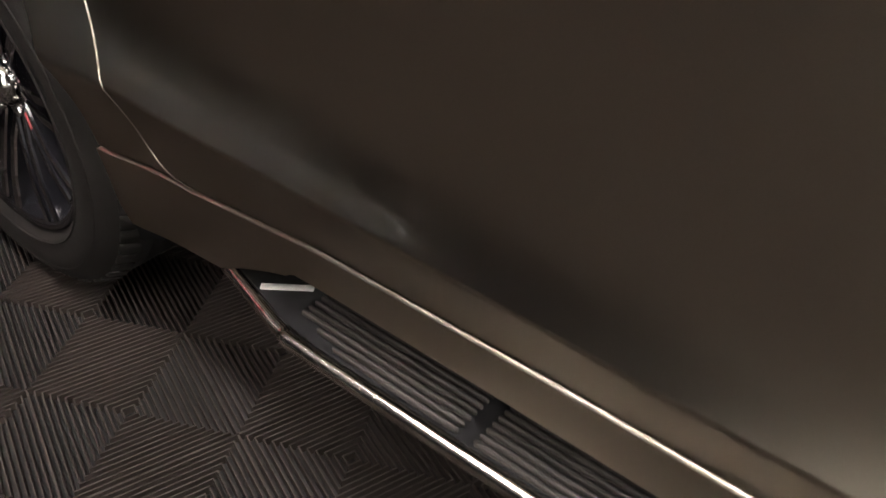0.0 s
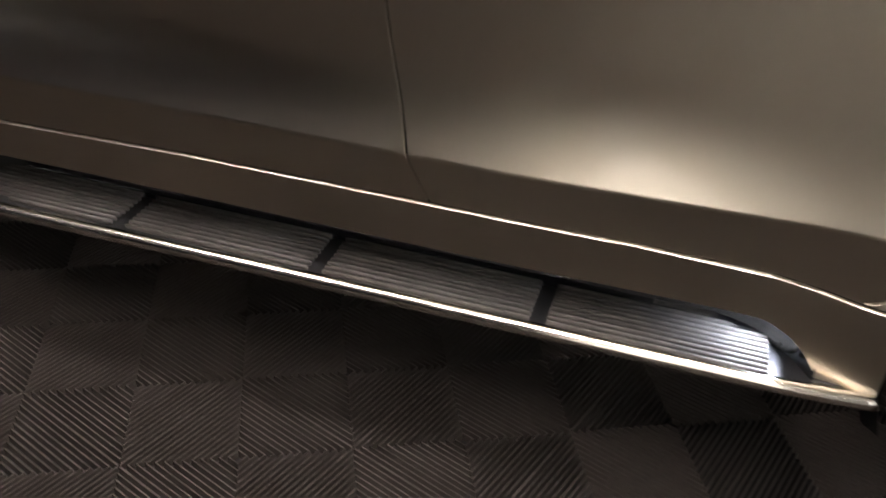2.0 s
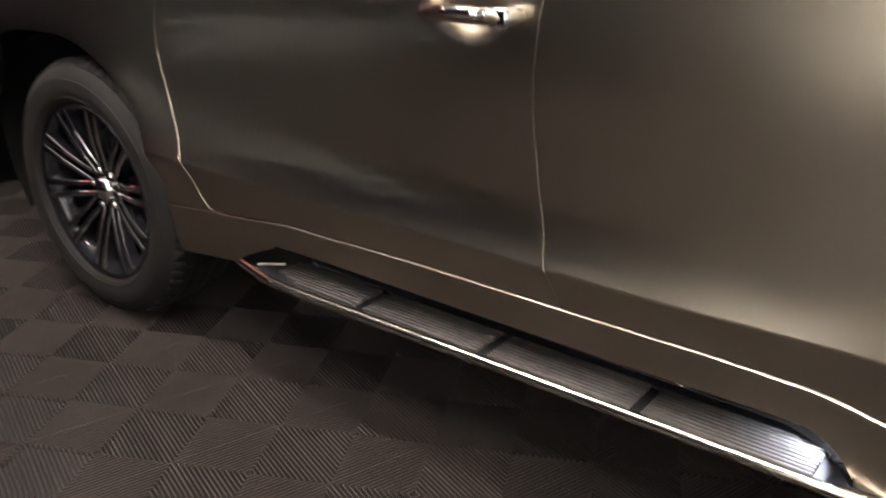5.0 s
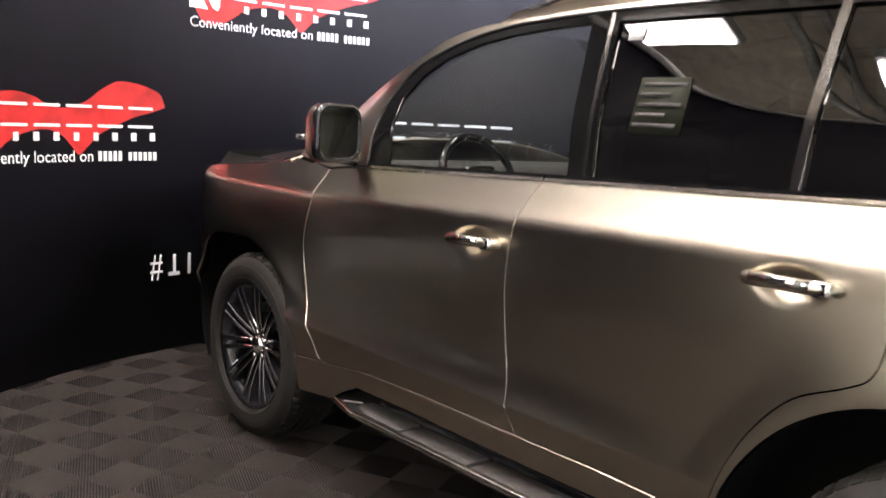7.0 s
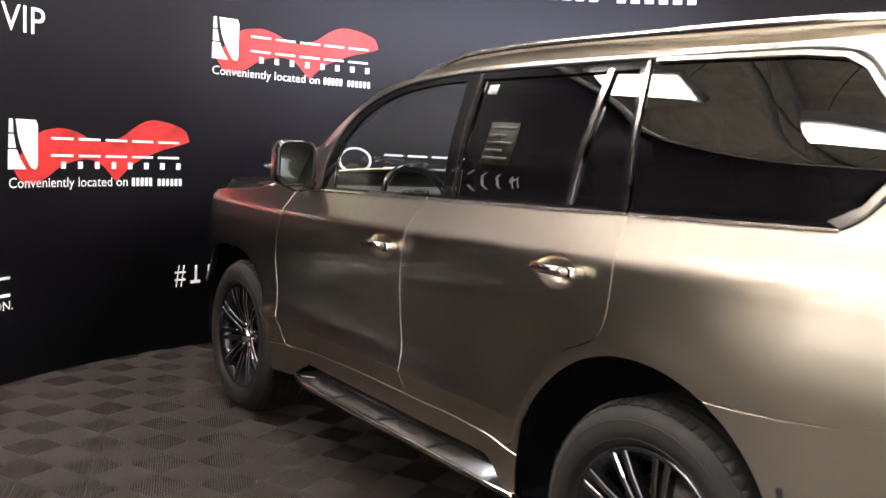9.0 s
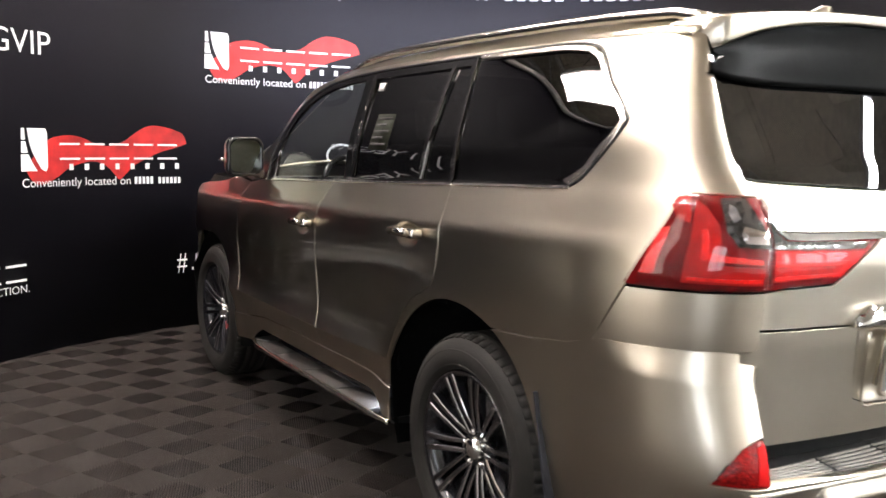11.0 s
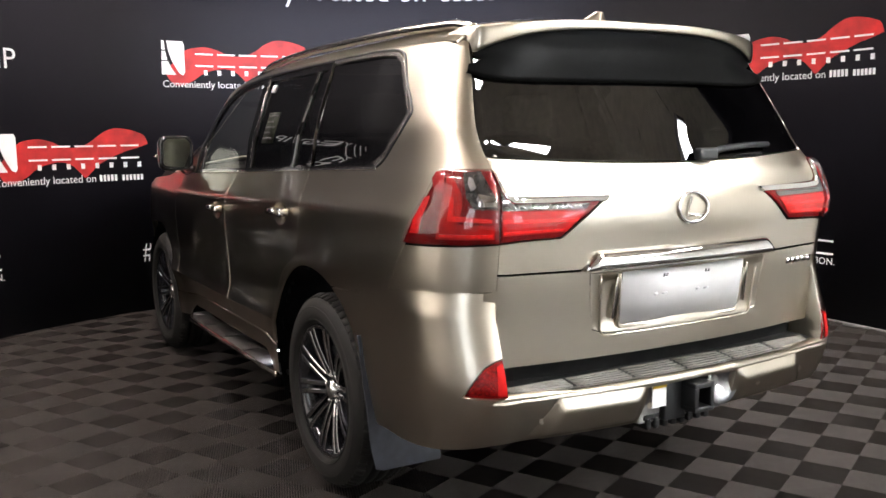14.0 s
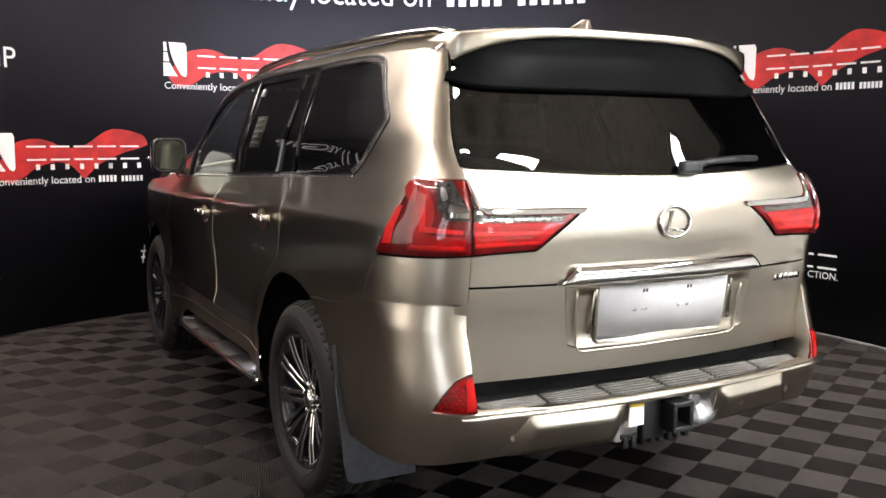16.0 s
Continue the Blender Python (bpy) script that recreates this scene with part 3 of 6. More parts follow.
def panel(name, poly, mat, parent, surface, label="", grid=0.03, thick=0.009, lift=0.0, sides=(1,), gap=0.0, whole=False, dome=0.0, rows=(), cups=(), ramp=0.03):
    """A piece of bodywork: an outline in the surface's own two coordinates, filled with a fine mesh that lies on it, with turned-in edges. sides: -1 the left, 1 the mirrored right. whole: one piece across the middle."""
    from mathutils.geometry import delaunay_2d_cdt
    if gap:
        mid_u = {-2.05, 4.45} if whole else set()
        clean = [p for i, p in enumerate(poly) if math.hypot(p[0] - poly[i - 1][0], p[1] - poly[i - 1][1]) > 1e-4]
        inner_poly = shrink(poly, gap)
        poly = [(p[0], q[1]) if p[0] in mid_u else q for p, q in zip(clean, inner_poly)] if len(clean) == len(inner_poly) else inner_poly
    edge = []
    for a, b in zip(poly, poly[1:] + poly[:1]):
        n = max(1, math.ceil(math.hypot(b[0] - a[0], b[1] - a[1]) / grid))
        edge += [(a[0] + (b[0] - a[0]) * i / n, a[1] + (b[1] - a[1]) * i / n) for i in range(n)]
    lo, hi = np.min(edge, 0), np.max(edge, 0)
    e = np.array(edge)
    rim_e = np.array([p for p in edge if not whole or p[0] > lo[0] + 1e-6])
    pts = list(edge)
    edge_set = set(edge)
    for i in range(int((hi[0] - lo[0]) / grid) + 1):
        for j in range(int((hi[1] - lo[1]) / grid) + 1):
            p = (lo[0] + (i + 0.5 * (j % 2)) * grid, lo[1] + j * grid)
            if inside(p, edge) and np.min(np.abs(e - p).sum(1)) > 0.5 * grid and all(abs(p[1] - r) > 0.4 * grid for r in rows):
                pts.append(p)
        for r in rows:
            p = (lo[0] + i * grid, r)
            if inside(p, edge) and np.min(np.abs(e - p).sum(1)) > 0.3 * grid:
                pts.append(p)
    for c in cups:
        pts = [p for p in pts if p in edge_set or math.hypot(p[0] - c[0], (p[1] - c[1]) * 1.7) > 0.105]
        for k, r in enumerate((0.0, 0.018, 0.036, 0.054, 0.070, 0.084, 0.096, 0.104)):
            m = 1 if not k else 6 + 5 * k
            for j in range(m):
                f = (j + 0.5 * (k % 2)) * math.tau / m
                pts.append((c[0] + r * math.cos(f), c[1] + r * math.sin(f) / 1.7))
    n = len(edge)
    verts, _, faces, *_ = delaunay_2d_cdt([Vector(p) for p in pts], [(i, (i + 1) % n) for i in range(n)], [], 0, 1e-7)
    faces = [f for f in faces if inside(np.mean([verts[i] for i in f], 0), edge)]
    uv = [(float(v[0]), float(v[1])) for v in verts]
    rim = set()
    count = {}
    for f in faces:
        for a, b in zip(f, f[1:] + f[:1]):
            count[(min(a, b), max(a, b))] = count.get((min(a, b), max(a, b)), 0) + 1
    third = {}
    for f in faces:
        for i in range(len(f)):
            third[(min(f[i], f[i - 1]), max(f[i], f[i - 1]))] = f[(i + 1) % len(f)]
    loops = [k for k, c in count.items() if c == 1]
    d = 0.004
    places, normals = [], []
    for u, v in uv:
        p = surface(u, v)
        nrm = (surface(u + d, v) - surface(u - d, v)).cross(surface(u, v + d) - surface(u, v - d))
        nrm = nrm.normalized() if nrm.length > 1e-12 else Vector((0, 0, 1))
        places.append(p), normals.append(nrm)
    mid = sum(places, Vector()) / len(places)
    core = Vector((0, 1.2, 0.9)) if abs(mid.y - 1.2) > 2 else Vector((0, mid.y, 0.9))
    if sum(nr.dot(p - core) for nr, p in zip(normals, places)) < 0:
        normals = [-nr for nr in normals]
    made = []
    for side in sides:
        mirror = Vector((-side, 1, 1))
        co, no, fs = [], [], []
        for half in ((-1, 1) if whole else (side,)):
            m = Vector((-half, 1, 1))
            base = len(co)
            ins = dome
            for (p, nr, q) in zip(places, normals, uv):
                k = lift
                if dome:
                    near = float(np.min(np.hypot(rim_e[:, 0] - q[0], rim_e[:, 1] - q[1])))
                    k += dome * ease(near, 0, ramp)
                co.append((p + nr * k) * m), no.append(nr * m)
            for f in faces:
                fs.append([base + i for i in (f if half < 0 else f[::-1])])
            if dome:
                turned = [Vector() for _ in uv]
                for f in faces:
                    w = (co[base + f[1]] - co[base + f[0]]).cross(co[base + f[2]] - co[base + f[0]])
                    w = w if w.dot(no[base + f[0]]) > 0 else -w
                    for i in f:
                        turned[i] += w
                for i, w in enumerate(turned):
                    if whole and abs(co[base + i].x) < 1e-4:
                        w.x = 0
                    if w.length:
                        no[base + i] = w.normalized()
            for a, b in loops:
                if whole and abs(co[base + a].x) < 1e-4 and abs(co[base + b].x) < 1e-4:
                    continue
                k = len(co)
                na, nb = no[base + a], no[base + b]
                co += [co[base + a], co[base + b], co[base + b] - nb * thick, co[base + a] - na * thick]
                out = (co[base + b] - co[base + a]).cross(na)
                out = out.normalized() if out.length else na.copy()
                if out.dot(co[base + a] - co[base + third[(min(a, b), max(a, b))]]) < 0:
                    out = -out
                way = (co[k + 1] - co[k]).cross(co[k + 2] - co[k])
                fs.append([k, k + 1, k + 2, k + 3] if way.dot(out) > 0 else [k + 3, k + 2, k + 1, k])
                no += [(na + out).normalized(), (nb + out).normalized(), out, out]
        me = bpy.data.meshes.new(name)
        me.from_pydata([tuple(c) for c in co], [], fs)
        # faces look outwards
        flip = [i for i, f in enumerate(fs) if len(f) == 3 and (co[f[1]] - co[f[0]]).cross(co[f[2]] - co[f[0]]).dot(no[f[0]]) < 0]
        if flip:
            bm = bmesh.new()
            bm.from_mesh(me)
            bm.faces.ensure_lookup_table()
            bmesh.ops.reverse_faces(bm, faces=[bm.faces[i] for i in flip])
            bm.to_mesh(me)
            bm.free()
        me.polygons.foreach_set("use_smooth", [True] * len(me.polygons))
        me.normals_split_custom_set_from_vertices([tuple(v.normalized()) if v.length else (0, 0, 1) for v in no])
        me.materials.append(mat)
        ob = new(name, me)
        ob.parent = parent
        if label:
            ob["label"] = label
        made.append(ob)
    return made[0] if len(made) == 1 else made


def shrink(poly, gap):
    """Moves an outline inwards by gap."""
    area = sum(a[0] * b[1] - b[0] * a[1] for a, b in zip(poly, poly[1:] + poly[:1]))
    sign = 1 if area > 0 else -1
    clean = [p for i, p in enumerate(poly) if math.hypot(p[0] - poly[i - 1][0], p[1] - poly[i - 1][1]) > 1e-4]
    out = []
    n = len(clean)
    for i in range(n):
        a, b, c = (np.array(clean[k % n], float) for k in (i - 1, i, i + 1))
        t0, t1 = (b - a) / np.linalg.norm(b - a), (c - b) / np.linalg.norm(c - b)
        nm = np.array([-(t0 + t1)[1], (t0 + t1)[0]]) * sign
        l = np.linalg.norm(nm)
        if l < 1e-6:
            continue
        nm /= l
        cos = max(0.4, float(nm @ (np.array([-t1[1], t1[0]]) * sign)))
        out.append(tuple(b + nm * gap / cos))
    return out


def plain(u, z):
    return skin(u, z)


def bumper_skin(u, z):
    return skin(u, z, "bumper")


def roof_skin(s, y):
    """The roof: s from 0 at the left edge to 1 in the middle, y along it."""
    low = ROOF(y) - 0.075
    w = half_width(y, low)
    return Vector((-w * (1 - s), y, low + 0.088 * (1 - abs(1 - s) ** 6)))


car = thing("suv", "champagne metallic SUV with chrome trim and tinted rear glass", "car")
ARCH_R, ARCH_F = (0.06, 0.435), (2.935, 0.39)
top_edge = [(y, ROOF(y) - 0.076) for y in np.linspace(-0.5, 2.0, 26).tolist()]

# the lines between the panels
FRONT_EDGE = smooth_line([(2.33, 1.222), (2.37, 1.10), (2.424, 0.92), (2.403, 0.76), (2.365, 0.65), (2.328, 0.57), (2.308, 0.515), (2.28, 0.487), (2.235, 0.484)])
MIDDLE_EDGE = smooth_line([(1.215, 1.275), (1.25, 1.20), (1.274, 1.05), (1.280, 0.92), (1.265, 0.77), (1.243, 0.67), (1.222, 0.59), (1.20, 0.528)])
REAR_EDGE = smooth_line([(0.20, 1.312), (0.177, 1.18), (0.183, 1.04), (0.203, 0.966), (0.257, 0.929), (0.367, 0.875), (0.452, 0.782), (0.508, 0.682), (0.54, 0.59), (0.565, 0.53), (0.61, 0.503)])
SILL = [(2.235, 0.484), (2.12, 0.498), (1.98, 0.515), (1.6, 0.526), (1.2, 0.528), (0.9, 0.528), (0.72, 0.520), (0.61, 0.503)]
WINDOW_TOP = smooth_line([(2.105, 1.250), (2.135, 1.40), (2.12, 1.49), (2.03, 1.60), (1.896, 1.662), (1.726, 1.712), (1.562, 1.741), (1.374, 1.757), (1.2, 1.767), (0.9, 1.774), (0.45, 1.780), (0.0, 1.784), (-0.22, 1.782), (-0.315, 1.768), (-0.37, 1.735), (-0.455, 1.643), (-0.55, 1.567), (-0.588, 1.536), (-0.56, 1.498), (-0.465, 1.38), (-0.41, 1.343)], 4)


def rearward(points):
    """The rear end of the quarter window lies a little further back."""
    return [(y - 0.040 * ease(-y, 0.12, 0.36), z) for y, z in points]


WINDOW_TOP = rearward(WINDOW_TOP)


def belt_line(y0, y1, up=0.0, n=10):
    return [(y0 + (y1 - y0) * i / n, belt(y0 + (y1 - y0) * i / n) + up) for i in range(n + 1)]


G = 0.0023
CREASE_ROWS = (0.545, 0.565, 0.582, 0.596, 0.607, 0.617, 0.628, 0.640, 0.655, 0.672, 1.135, 1.148, 1.161, 1.174, 1.188)
front_door = panel("front_door", FRONT_EDGE + SILL[1:4] + MIDDLE_EDGE[::-1] + belt_line(1.215, 2.10, -0.004)[1:] + [(2.22, 1.235)], PAINT, car, plain, sides=(-1, 1), gap=G, rows=CREASE_ROWS, cups=HANDLES[:1])
rear_door = panel("rear_door", MIDDLE_EDGE + SILL[5:7] + REAR_EDGE[::-1] + belt_line(0.20, 1.215, -0.004)[1:-1], PAINT, car, plain, sides=(-1, 1), gap=G, rows=CREASE_ROWS, cups=HANDLES[1:])
LAMP_SIDE = [(-0.728, 1.099), (-0.83, 1.243), (-0.90, 1.322), (-0.96, 1.346)]
QUARTER = (REAR_EDGE + [(0.57, 0.500), (0.543, 0.498)] + [(ARCH_R[0] + 0.487 * math.cos(radians(a)), ARCH_R[1] + 0.487 * math.sin(radians(a))) for a in range(10, 115, 4)]
           + [(-0.160, 0.870), (-0.26, 0.874), (-0.40, 0.883), (-0.53, 0.898), (-0.612, 0.924)] + LAMP_SIDE + [(-1.30, 1.345), (HATCH_U, 1.345), (HATCH_U, 1.50), (HATCH_U, 1.65), (HATCH_U + 0.005, 1.772)]
           + [(-1.2, 1.778), (-0.9, 1.780), (-0.7, 1.782)] + top_edge[:-1] + smooth_line([(2.0, 1.664), (2.12, 1.615), (2.28, 1.540), (2.448, 1.452), (2.58, 1.335), (2.62, 1.255)]) + [(2.34, 1.228), (2.21, 1.243)] + WINDOW_TOP + belt_line(-0.45, 0.20)[1:-1])
body_side = panel("body_side", QUARTER, PAINT, car, plain, sides=(-1, 1), gap=G, rows=(1.15, 1.165, 1.18, 1.195))
corner = panel("corner_panel", [(-0.614, 0.926), (-0.730, 1.096), (HATCH_U, 1.112), (HATCH_U, 0.960), (-1.1, 0.953), (-0.8, 0.940)], PAINT, car, plain, sides=(-1, 1), gap=G)
fender = panel("front_fender", [(2.63, 1.245)] + [(2.345, 1.224)] + FRONT_EDGE + [(2.451, 0.468)] + [(ARCH_F[0] + 0.49 * math.cos(radians(a)), ARCH_F[1] + 0.49 * math.sin(radians(a))) for a in range(170, 33, -4)]
               + [(3.372, 0.66), (3.41, 0.80), (3.44, 1.0), (3.36, 1.09), (3.26, 1.157), (3.02, 1.186), (2.80, 1.207)], PAINT, car, plain, sides=(-1, 1), gap=G)
sill = panel("rocker_panel", [(0.545, 0.350), (0.547, 0.42), (0.541, 0.496), (0.57, 0.499)] + [(y, z - 0.0005) for y, z in SILL[::-1]] + [(2.451, 0.467), (2.446, 0.42), (2.446, 0.36), (2.43, 0.326), (2.30, 0.338), (2.21, 0.350)] + smooth_line([(2.15, 0.385), (2.05, 0.430), (1.95, 0.445), (1.2, 0.446), (0.78, 0.446), (0.70, 0.435), (0.65, 0.395), (0.625, 0.350)], 3), PAINT, car, plain, sides=(-1, 1), gap=0.0014, lift=0.005)
front_bumper = panel("front_bumper", [(3.40, 0.54), (3.374, 0.66), (3.412, 0.80), (3.442, 0.97), (4.45, 0.97), (4.45, 0.36), (3.5, 0.36), (3.42, 0.42)], PAINT, car, plain, gap=G, whole=True, sides=(-1,), label="painted front bumper")
grille = panel("grille", [(4.18, 0.60), (4.12, 0.96), (4.45, 0.96), (4.45, 0.50), (4.25, 0.50)], GLOSS_BLACK, car, plain, whole=True, sides=(-1,), lift=0.006)
headlamp = panel("headlamp", [(3.447, 0.985), (3.37, 1.090), (3.28, 1.150), (3.70, 1.06), (4.05, 0.985)], CLEAR_LENS, car, plain, sides=(-1, 1), lift=0.002, gap=G, grid=0.02)
headlamp_rim = panel("headlamp_trim", [(3.50, 1.0), (3.34, 1.12), (3.40, 1.115), (3.55, 1.02)], GLOSS_BLACK, car, plain, sides=(-1, 1), lift=0.005, grid=0.02)


HOOD_EDGE = spline([(2.63, 1.243), (2.80, 1.212), (3.02, 1.191), (3.26, 1.163), (3.45, 1.105), (3.70, 1.010)])


for k, ob in enumerate(headlamp):
    panel("lamp_reflector", [(3.475, 0.995), (3.425, 1.055), (3.52, 1.05), (3.60, 1.005)], CHROME, ob, plain, sides=((-1, 1)[k],), lift=0.005, dome=0.006, grid=0.012, thick=0.004)


def hood_skin(s, y):
    z = HOOD_EDGE(y)
    w = half_width(min(y, 3.26), min(z, 1.2)) - 0.012 - 0.55 * max(y - 3.2, 0) ** 1.6
    return Vector((-w * (1 - s), y, z + (0.105 - 0.05 * ease(y, 3.3, 3.7)) * (1 - abs(1 - s) ** 2.6)))


hood = panel("hood", [(0, 2.66), (0, 3.26), (0, 3.70), (1, 3.70), (1, 2.66)], PAINT, car, hood_skin, whole=True, sides=(-1,), grid=0.04, gap=0.0)


def windshield_skin(s, t):
    y, z = 2.62 - 1.0 * t, 1.245 + 0.505 * t
    w = 0.80 - 0.13 * t
    return Vector((-w * (1 - s), y + 0.16 * (1 - (1 - s) ** 2) * (1 - 0.4 * t), z))


panel("windshield", [(0, 0), (0, 1), (1, 1), (1, 0)], PANE, car, windshield_skin, whole=True, sides=(-1,), grid=0.06, thick=0.005)
panel("roof", [(0, -0.72), (0, 1.0), (0, 1.62), (0.3, 1.66), (1, 1.74), (1, -0.72)], PAINT, car, roof_skin, whole=True, sides=(-1,), grid=0.035)
panel("sunroof_pane", [(0.45, 0.75), (0.45, 1.35), (1, 1.35), (1, 0.75)], PANE_DARK, car, roof_skin, whole=True, sides=(-1,), grid=0.06, lift=0.004)

# hatch, its lamps and trim
upper_hatch = panel("tailgate", [(HATCH_U, 1.350), (-1.354, 1.342), (-1.372, 1.305), (-1.392, 1.278), (-1.425, 1.262), (-1.5, 1.257), (-1.742, 1.254), (-1.58, 1.121), (HATCH_U, 1.112), (HATCH_U, 1.014), (-2.05, 1.003), (-2.05, 1.352), (-1.9, 1.354), (-1.7, 1.362), (-1.45, 1.378), (HATCH_U, 1.384)], PAINT, car, plain, whole=True, sides=(-1,), gap=G, label="painted upper tailgate")
lower_gate = panel("lower_tailgate", [(HATCH_U, 1.010), (HATCH_U, 0.965), (-1.25, 0.955), (-1.25, 0.70), (-2.05, 0.70), (-2.05, 0.775), (-1.76, 0.780), (-1.71, 0.80), (-1.685, 0.994), (-2.05, 0.994), (-2.05, 0.999)], PAINT, car, plain, whole=True, sides=(-1,), gap=G)


def recess_skin(u, z):
    p = skin(u, z)
    p.y += 0.010 * ease(min(abs(u + 1.70), 1) if u < -1.70 else 0, 0, 0.05) * ease(0.995 - z, 0, 0.03) * ease(z - 0.782, 0, 0.04)
    return p


panel("plate_recess", [(-1.687, 0.992), (-1.708, 0.802), (-1.76, 0.783), (-2.05, 0.778), (-2.05, 0.992)], PAINT, car, recess_skin, whole=True, sides=(-1,), grid=0.02)


def flat_plate(a, b, d):
    return Vector((a, -1.090 + (b - 0.90) * -0.14 - d, b))


bm = bmesh.new()
o = 0.018
add_prism(bm, [(-0.286 + o, 0.806), (0.286 - o, 0.806), (0.286, 0.806 + o), (0.286, 0.992), (-0.286, 0.992), (-0.286, 0.806 + o)], flat_plate, 0.008)
plate = part("licence_plate_blank", bm, PLATE, car, "blank pale plate panel")
for x in (-0.10, 0.10):
    for dx, dz, w, h in ((0.0, 0.055, 0.008, 0.012), (0.014, 0.055, 0.008, 0.012), (-0.03, -0.01, 0.018, 0.01), (0.012, -0.01, 0.025, 0.008)):
        bm = bmesh.new()
        add_prism(bm, [(x + dx - w / 2, 0.91 + dz - h / 2), (x + dx + w / 2, 0.91 + dz - h / 2), (x + dx + w / 2, 0.91 + dz + h / 2), (x + dx - w / 2, 0.91 + dz + h / 2)], lambda a, b, d: flat_plate(a, b, d + 0.007), 0.002)
        part("slot", bm, TRIM if dz > 0 else ALLOY, plate)
for off, z_low, radius, turn_r, label in ((0.374, 0.774, 0.004, 0.03, "fine raised line round the plate"), (0.300, 0.796, 0.0055, 0.02, "rolled lip under the plate")):
    bm = bmesh.new()
    side = [(-off, 0.985)] + [(-off + 0.012 + (1 - math.cos(radians(a))) * turn_r, z_low + (1 - math.sin(radians(a))) * turn_r) for a in (10, 35, 60, 85)]
    line = side + [(-p, q) for p, q in side[::-1]]
    rounded_line = []
    for (a0, b0), (a1, b1) in zip(line, line[1:]):
        rounded_line += [(a0 + (a1 - a0) * i / 6, b0 + (b1 - b0) * i / 6) for i in range(6)]
    if off > 0.32:
        add_tube(bm, [skin(tail_u(min(-abs(a), -1e-4), b), b) * Vector((math.copysign(1, -a) if a else 0, 1, 1)) + Vector((0, -0.002, 0)) for a, b in rounded_line], radius, 8)
    else:
        add_tube(bm, [flat_plate(a, b, 0.006) for a, b in rounded_line], radius, 8)
    part("plate_surround", bm, PAINT, car, label)
for sd in (-1, 1):
    bm = bmesh.new()
    add_box(bm, (0.010, 0.012, 0.15), Matrix.Translation(flat_plate(sd * 0.312, 0.905, 0.004)) @ pose(0, 0, 0, 8, sd * -3, 0), 0.003)
    part("plate_rail", bm, SATIN, car, "slim bright rail beside the plate")
bm = bmesh.new()
rows = []
for i in range(49):
    f = -1 + 2 * i / 48
    row = []
    for d, z in ((-0.004, 1.004), (0.024, 1.006), (0.036, 1.014), (0.039, 1.026), (0.036, 1.044), (0.026, 1.060), (0.010, 1.069), (-0.004, 1.070)):
        x = f * (0.456 - 0.055 * (z - 1.004) / 0.066)
        p = skin(tail_u(min(-abs(x), -1e-4), 1.04), 1.04)
        row.append(bm.verts.new((x, p.y - d * (1 if abs(f) < 0.97 else 0.6), z)))
    rows.append(row)
for a, b in zip(rows, rows[1:]):
    for k in range(7):
        bm.faces.new((a[k], b[k], b[k + 1], a[k + 1]))
bm.faces.new(rows[0]), bm.faces.new(rows[-1][::-1])
part("garnish_bar", bm, CHROME, car, "chrome garnish bar")

LAMP_OUT = [(-0.730, 1.103), (-0.83, 1.246), (-0.90, 1.325), (-0.955, 1.346), (HATCH_U + 0.003, 1.340), (HATCH_U + 0.003, 1.117)]
tail = panel("tail_lamp", LAMP_OUT, RED_DEEP, car, plain, sides=(-1, 1), gap=G, lift=0.006, grid=0.02, dome=0.008)
inner = panel("tailgate_lamp", [(HATCH_U - 0.003, 1.117), (HATCH_U - 0.003, 1.338), (-1.350, 1.338), (-1.368, 1.303), (-1.388, 1.275), (-1.42, 1.257), (-1.5, 1.252), (-1.728, 1.249), (-1.575, 1.126)], RED_DEEP, car, plain, sides=(-1, 1), gap=G, lift=0.004, grid=0.02, dome=0.006)
